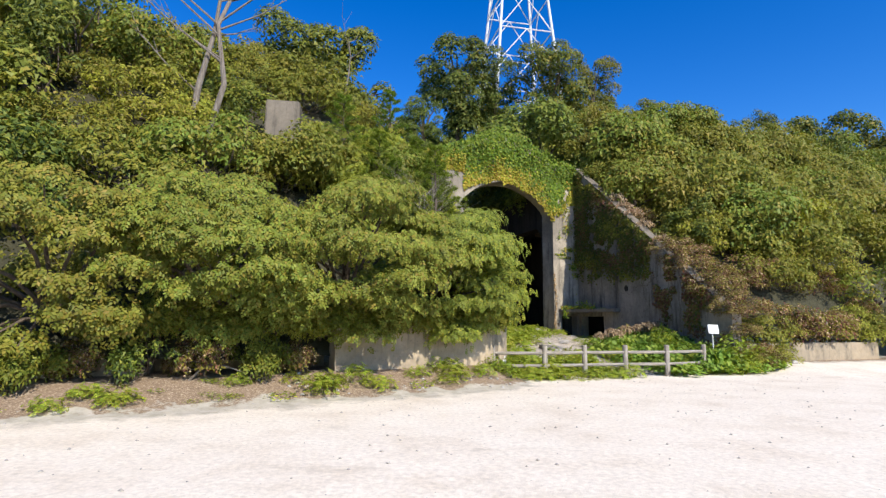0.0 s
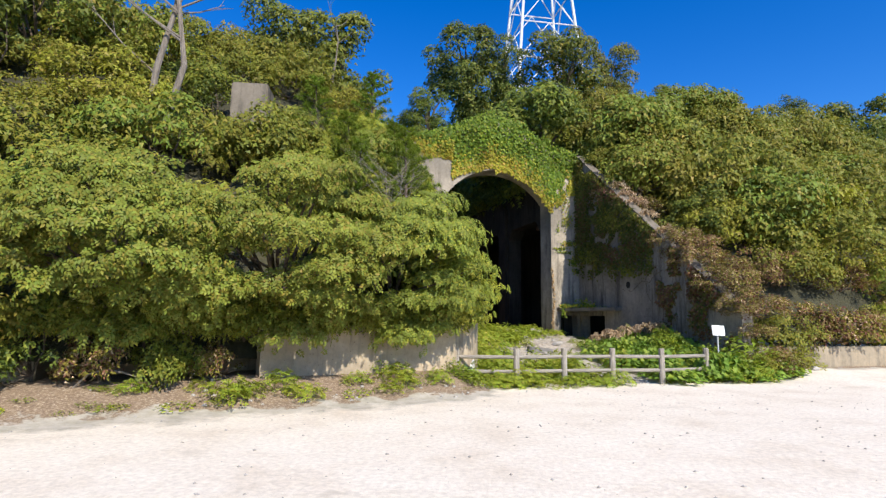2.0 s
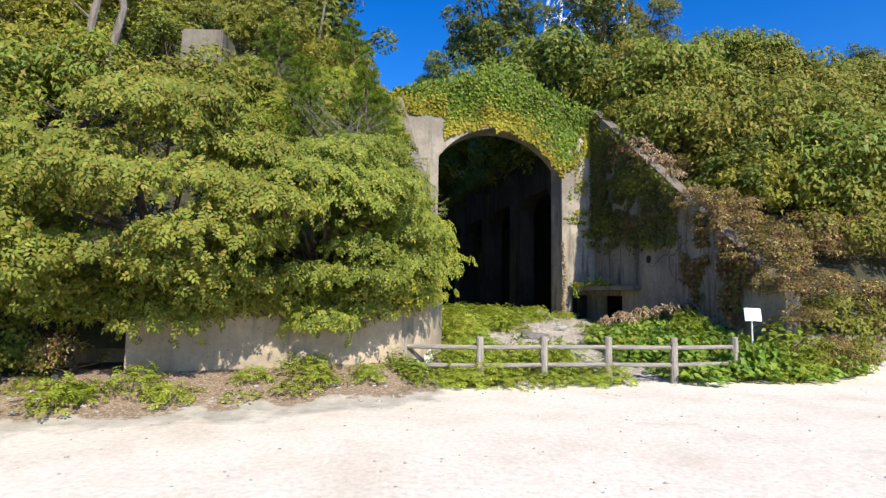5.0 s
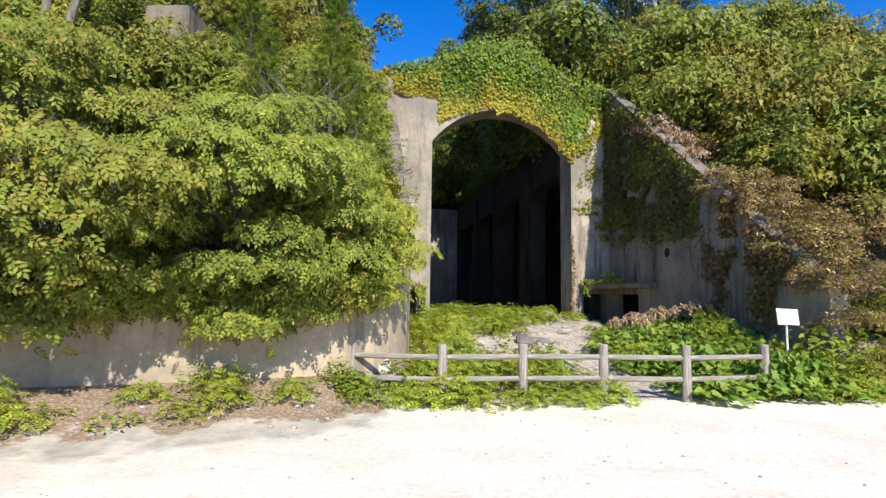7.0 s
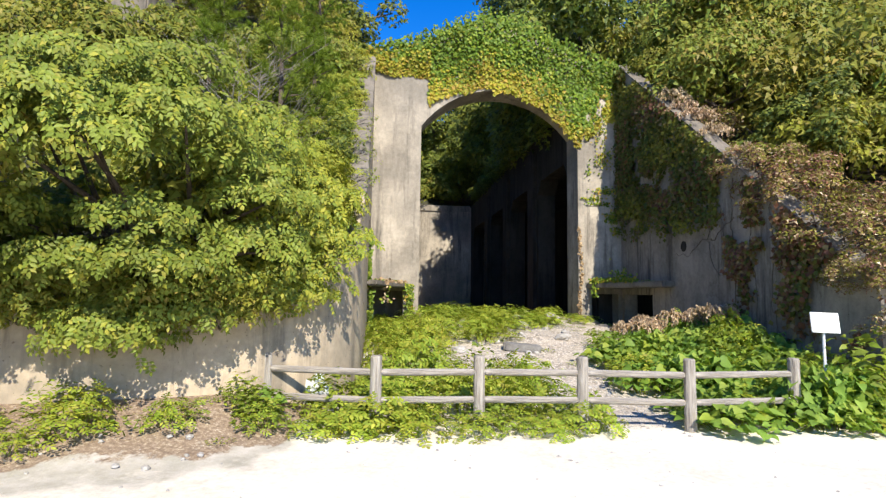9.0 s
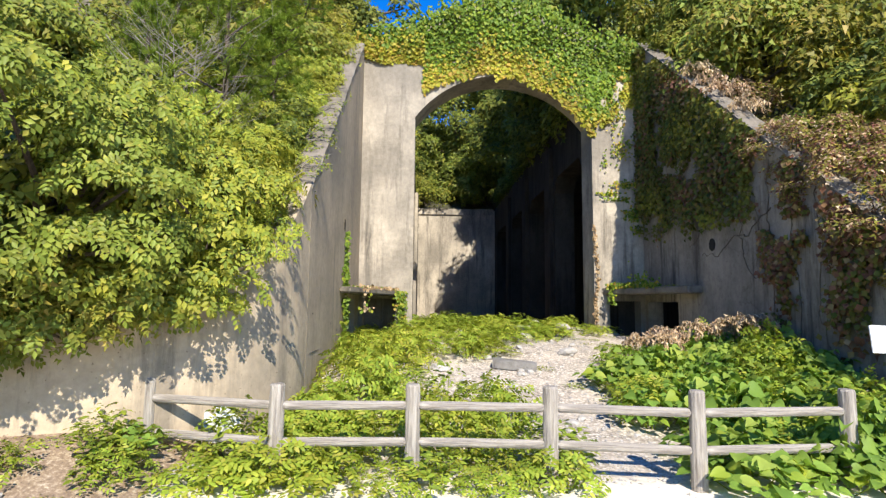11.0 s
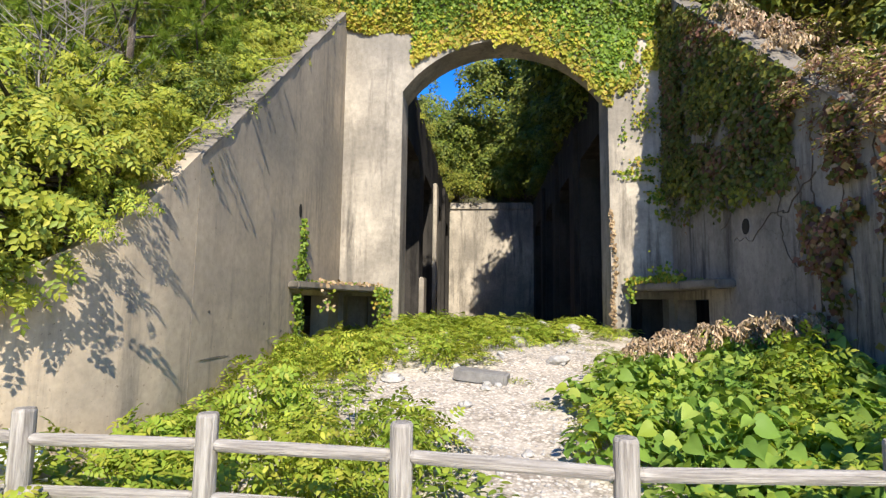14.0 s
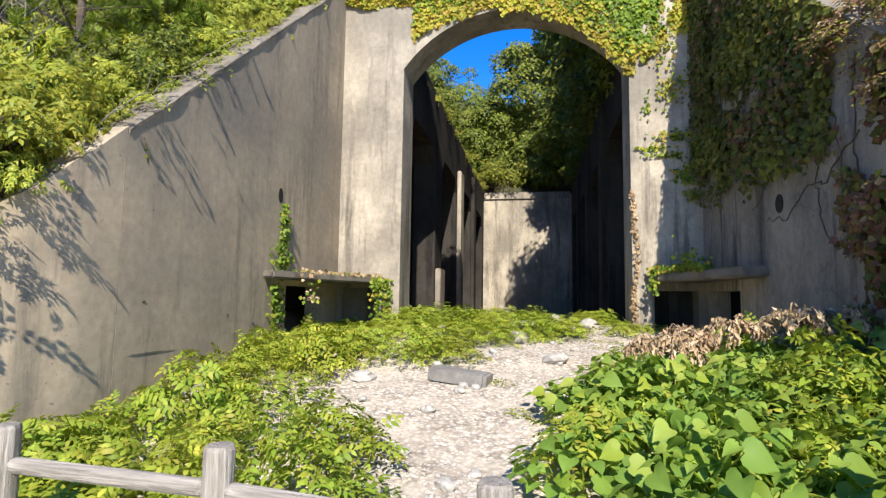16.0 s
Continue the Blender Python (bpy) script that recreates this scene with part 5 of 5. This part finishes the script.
for k, (v, s, n) in enumerate(((-2.6, 0.5, 180), (-3.1, 0.45, 160), (-3.6, 0.5, 190), (-4.3, 0.4, 110), (-5.2, 0.4, 110), (-6.2, 0.4, 120))):
    dry_cluster(90 + k, 6.5, v, 9.0 + 0.84 * v + 0.2, s, n, "bleached dry leaves on a withered branch over the coping")
for k, (u, v, z) in enumerate(((4.75, -4.35, 1.16), (5.2, -4.6, 1.28), (5.7, -4.8, 1.34), (4.4, -4.1, 1.0), (5.95, -5.3, 1.42), (4.5, -4.75, 1.1), (5.5, -5.4, 1.4), (6.0, -4.2, 1.2))):
    dry_cluster(97 + k, u, v, z, 0.34, 150, "bleached dry leaves on top of the vine bank")


# ---- undergrowth ----
def weed(name, label, seed, size, height, count, leaf, mats, weights=None, feather=0, broad=False, group="weeds inside the fence", ratio=0.45):
    rr = np.random.default_rng(seed)
    a, q = rr.random(count) * 6.283, np.sqrt(rr.random(count)) * size
    f = rr.random(count) ** 0.6
    z = height * (1 - 0.55 * (q / size) ** 2) * (0.25 + 0.75 * f)
    P = np.stack([q * np.cos(a), q * np.sin(a), z], 1)
    N = unit(np.stack([np.cos(a) * q / size, np.sin(a) * q / size, np.full(count, 0.9)], 1))
    face = unit(N + np.array([0.1, -0.3, 0.2]) + rr.normal(size=(count, 3)) * 0.34)
    b = rr.random(count) * 6.283
    way = unit(np.stack([np.cos(b), np.sin(b), np.full(count, -0.2)], 1))
    L = leaf * (0.5 + 0.85 * rr.random(count) ** 1.4)
    A = P
    if feather:
        A, way, face, L = sprays(rr, P, unit(way - face * np.sum(way * face, 1, keepdims=True)), face, leaf, feather)
    t = thing(name, Matrix(), label, "weed", group)
    lv = new("foliage", blade_mesh("foliage", A, way, face, L, ratio, mats, rr.choice(len(mats), len(A), p=weights) if weights else None, 0.15, broad, oval=not broad))
    lv.parent = t
    bm = bmesh.new()
    for k in range(0, count, max(1, count // 8)):
        tube(bm, [(P[k][0] * 0.3, P[k][1] * 0.3, -0.08), (P[k][0] * 0.8, P[k][1] * 0.8, P[k][2] * 0.6), P[k]], [0.007, 0.006, 0.003], 4)
    tagged(part("stem", bm, L_WEED, t), kind="stuff")
    return t


FERNY = weed("weed", "bright ferny weed among rubble", 101, 0.5, 0.66, 78, 0.082, [L_WEED, L_YELLOW], [0.75, 0.25], feather=3, ratio=0.46)
BROADY = weed("vine_plant", "broad-leaved green vine inside the fence", 102, 0.52, 0.55, 140, 0.128, [L_BROAD, L_WEED], [0.9, 0.1], broad=True, ratio=0.88)
SMALL = weed("weed", "small green weed on bare ground", 103, 0.3, 0.2, 90, 0.07, [L_WEED, L_YELLOW, L_TREE], [0.5, 0.2, 0.3])
TALL = weed("weed", "leafy green weed by the fence", 104, 0.4, 0.7, 150, 0.11, [L_TREE, L_WEED], [0.6, 0.4])


def path_half(v):
    return float(np.interp(v, [-9.2, -8, -6.85, -6.0, -4.6, -3.9, -3.0, -2.0], [0.45, 0.42, 0.3, 0.93, 1.44, 1.1, 0.6, 0.25]))


def path_mid(v):
    return float(np.interp(v, [-9, -8, -6.85, -6.0, -4.6, -3.9, -3.0, -2.0], [2.5, 2.6, 2.27, 1.94, 1.67, 2.2, 2.95, 3.4]))


def sow(kind, u, v, s, lift=0.0, tall=1.0):
    x, y, _ = place(u, v)
    return put(kind, u, v, ground_z(x, y) + lift - 0.03, s, r.uniform(0, 360), 0, tall)


def stone(seed, u, v, size, flat, label, turn=0.0, lift=0.0, slab=False):
    rr = np.random.default_rng(seed)
    bm = bmesh.new()
    if slab:
        box(bm, (-0.5, -0.3, -0.5), (0.5, 0.3, 0.5), 0.06)
    else:
        bmesh.ops.create_icosphere(bm, subdivisions=2, radius=0.55)
        for w in bm.verts:
            w.co *= 0.8 + 0.42 * noise.noise(w.co * 2.1 + Vector((seed, 0, 0)))
    bmesh.ops.scale(bm, vec=(size, size * 0.8, size * flat), verts=bm.verts)
    x, y, _ = place(u, v)
    m = pose(x, y, ground_z(x, y) + size * flat * 0.25 + lift, rr.normal() * 6, rr.normal() * 6, turn)
    return tagged(part("rubble_stone" if not slab else "concrete_slab", bm, M_SLAB if slab else M_STONE, m=m), label, "rubble", "rubble in the court")


for j, v in enumerate(steps(-9.25, 0.6, 0.55)):
    for u in steps(-2.3, 6.1, 0.55):
        uu, vv = u + r.uniform(-0.2, 0.2), v + r.uniform(-0.2, 0.2)
        if uu < -1.2 and vv > -6.4 or uu < -1.2 and vv > low_v(uu) - 0.45:
            continue
        gap = abs(uu - path_mid(vv)) - path_half(vv)
        if gap < (0.3 if vv > -8 else 0.12) and vv < -1.9:
            continue
        if uu < path_mid(vv):
            sow(FERNY if r.random() < 0.8 else TALL, uu, vv, r.uniform(0.75, 1.1), 0, (0.6 if gap < 0.5 or vv > -3.0 or vv < -8.6 else 1.0) * r.uniform(0.7, 1.25))
        elif vv < -3.9:
            bank = 0.55 * min(1, max(0, gap - 0.2)) * min(1, max(0, (vv + 9.0) / 1.5))
            sow(BROADY if r.random() < 0.85 else FERNY, uu, vv, r.uniform(0.85, 1.2), 0, (0.8 + 0.5 * bank) * r.uniform(0.8, 1.2))
        elif r.random() < 0.75:
            sow(FERNY if r.random() < 0.5 else SMALL, uu, vv, r.uniform(0.5, 0.75), 0, 0.5)
for k in range(22):
    sow(r.choice((FERNY, FERNY, TALL, BROADY)), r.uniform(4.8, 6.0), r.uniform(-8.6, -6.0), r.uniform(0.8, 1.1), 0, r.uniform(0.9, 1.3))
for k in range(12):
    sow(r.choice((FERNY, BROADY, TALL)), r.uniform(5.8, 7.6), r.uniform(-9.3, -8.8), r.uniform(0.7, 1.0), 0, r.uniform(0.8, 1.1))
for u, v, s in ((5.3, -9.0, 1.5), (5.8, -8.8, 1.6), (6.3, -9.0, 1.4), (5.6, -9.3, 1.2), (6.7, -8.9, 1.2), (4.7, -8.7, 1.2)):
    sow(TALL, u, v, s, 0, 1.25)
for u, v in ((4.85, -9.02), (5.1, -9.08), (5.3, -9.0), (4.6, -8.98)):
    sow(BROADY, u, v, 0.9, 0, 1.7)
# big leaves round the sign and the last posts
for k in range(16):
    sow(BROADY, r.uniform(4.6, 6.4), r.uniform(-8.9, -8.1), r.uniform(0.8, 1.0), 0, r.uniform(0.9, 1.35))
for u, v in ((3.0, -1.2), (1.4, -0.6), (3.9, -0.9), (0.9, -0.3), (2.4, 0.2), (3.3, 0.8), (1.9, 1.2), (2.9, 2.0), (1.2, 2.2), (0.6, 1.4)):
    sow(SMALL, u, v, 1.2)
for k in range(34):
    sow(r.choice((FERNY, SMALL, FERNY)), r.uniform(0.3, 4.6), r.uniform(-1.3, 2.4), r.uniform(0.6, 0.85), 0.05, r.uniform(0.5, 0.7))
for k in range(8):
    stone(300 + k, r.uniform(0.6, 4.4), r.uniform(-1.5, 1.8), r.uniform(0.2, 0.45), 0.6, "broken concrete chunk among weeds in the archway", r.uniform(0, 180), 0.1)
for u, v in ((1.9, -4.1), (2.5, -4.3), (2.75, -5.3), (1.6, -3.4)):
    sow(SMALL, u, v, 0.6)
# verge in front of the low wall
for k in range(52):
    u = r.uniform(-13, -2.6)
    v = low_v(u) - r.uniform(0.35, 1.35)
    sow(r.choice([SMALL, SMALL, SMALL, FERNY]), u, v, r.uniform(0.5, 0.85), 0, 0.65)
for u, v, k, s in ((-2.75, -8.85, TALL, 0.9), (-2.55, -8.8, BROADY, 0.8), (-2.75, -9.0, TALL, 0.8), (-4.55, -9.4, TALL, 0.9), (-4.2, -9.5, FERNY, 1.0), (-3.7, -9.6, SMALL, 1.3), (-3.3, -9.5, FERNY, 0.8), (-2.4, -9.2, FERNY, 0.8), (-6.6, -10.1, FERNY, 1.0), (-7.4, -10.6, FERNY, 1.1), (-8.2, -10.9, SMALL, 1.3)):
    sow(k, u, v, s * 0.8, 0, 0.8)
for k, (o, u, v) in enumerate(((FERNY, -1.0, -7.6), (BROADY, 4.4, -7.4), (SMALL, -5.2, -10.3), (TALL, -1.6, -8.5))):
    x, y, _ = place(u, v)
    o.matrix_basis = Matrix.Translation((x, y, ground_z(x, y) - 0.03))
# moss and sprigs on the canopies
for u, v in ((5.5, -0.5), (5.8, -1.2), (6.0, -2.0), (-1.1, -0.9), (-1.25, -2.2), (-0.7, -0.5)):
    put(SMALL, u, v, 1.99 if u < 0 else 2.11, 0.6, r.uniform(0, 360), 0, 0.7)


# ---- rubble ----
stone(1, 1.95, -4.25, 0.8, 0.2, "flat grey broken concrete slab on the path", 10, 0.03, True)
stone(2, 2.6, -1.6, 0.55, 0.6, "pale broken concrete chunk among weeds")
stone(3, 3.3, 0.4, 0.5, 0.6, "grey broken concrete chunk among weeds")
stone(4, 4.0, 0.1, 0.35, 0.6, "grey broken concrete chunk among weeds")
stone(5, 1.6, 0.6, 0.45, 0.5, "pale broken concrete chunk among weeds")
stone(6, 1.2, -1.0, 0.4, 0.5, "pale broken concrete chunk among weeds")
stone(7, 0.6, -4.2, 0.5, 0.35, "pale rubble lump beside the path")
stone(9, 8.3, -9.0, 0.28, 0.6, "dark stone lying at the foot of the kerb wall")
stone(8, 3.2, -3.2, 0.45, 0.4, "pale rubble lump beside the path")
for k in range(26):
    v = r.uniform(-7.5, -1.5)
    u = path_mid(v) + r.uniform(-1, 1) * (path_half(v) + 0.15)
    stone(20 + k, u, v, r.uniform(0.06, 0.2), 0.6, "small pale rubble stone on the path")
for k in range(30):
    u = r.uniform(-9, -2.8)
    v = low_v(u) - r.uniform(0.3, 1.8)
    stone(60 + k, u, v, r.uniform(0.04, 0.11), 0.6, "small pale stone on the verge")


# pebbles strewn over the lot
def pebbles():
    rr = np.random.default_rng(201)
    n = 1500
    verts, faces = [], []
    oct_ = np.array([(1, 0, 0), (0, 1, 0), (-1, 0, 0), (0, -1, 0), (0, 0, 0.6), (0, 0, -0.6)], float)
    tri = ((0, 1, 4), (1, 2, 4), (2, 3, 4), (3, 0, 4), (1, 0, 5), (2, 1, 5), (3, 2, 5), (0, 3, 5))
    for k in range(n):
        x, y = rr.uniform(-9, 16), rr.uniform(1.5, 16)
        if local(x, y)[1] > -9.1:
            continue
        s = 0.006 + 0.022 * rr.random() ** 3
        b = len(verts)
        c = np.array([x, y, ground_z(x, y) + s * 0.2])
        for q in oct_:
            verts.append(tuple(c + q * s * (0.7 + 0.6 * rr.random(3))))
        faces += [tuple(b + i for i in f) for f in tri]
    me = bpy.data.meshes.new("pebbles")
    me.from_pydata(verts, [], faces)
    me.materials.append(M_STONE)
    return tagged(new("pebbles", me), "small stones strewn over the sandy lot", "pebbles", kind="stuff")


pebbles()


def grit():
    rr = np.random.default_rng(205)
    verts, faces = [], []
    tri = ((0, 1, 4), (1, 2, 4), (2, 3, 4), (3, 0, 4), (1, 0, 5), (2, 1, 5), (3, 2, 5), (0, 3, 5))
    shape = np.array([(1, 0, 0), (0, 1, 0), (-1, 0, 0), (0, -1, 0), (0, 0, 0.6), (0, 0, -0.6)], float)
    for k in range(3200):
        v = rr.uniform(-9.0, -1.2)
        u = path_mid(v) + rr.uniform(-1, 1) * (path_half(v) + 0.3)
        x, y, _ = place(u, v)
        s = 0.007 + 0.024 * rr.random() ** 3
        b = len(verts)
        c = np.array([x, y, ground_z(x, y) + s * 0.15])
        for q in shape:
            verts.append(tuple(c + q * s * (0.6 + 0.8 * rr.random(3))))
        faces += [tuple(b + i for i in f) for f in tri]
    me = bpy.data.meshes.new("path_grit")
    me.from_pydata(verts, [], faces)
    me.materials.append(M_STONE)
    return tagged(new("path_grit", me), "pale broken grit covering the path", "gravel", kind="stuff")


grit()
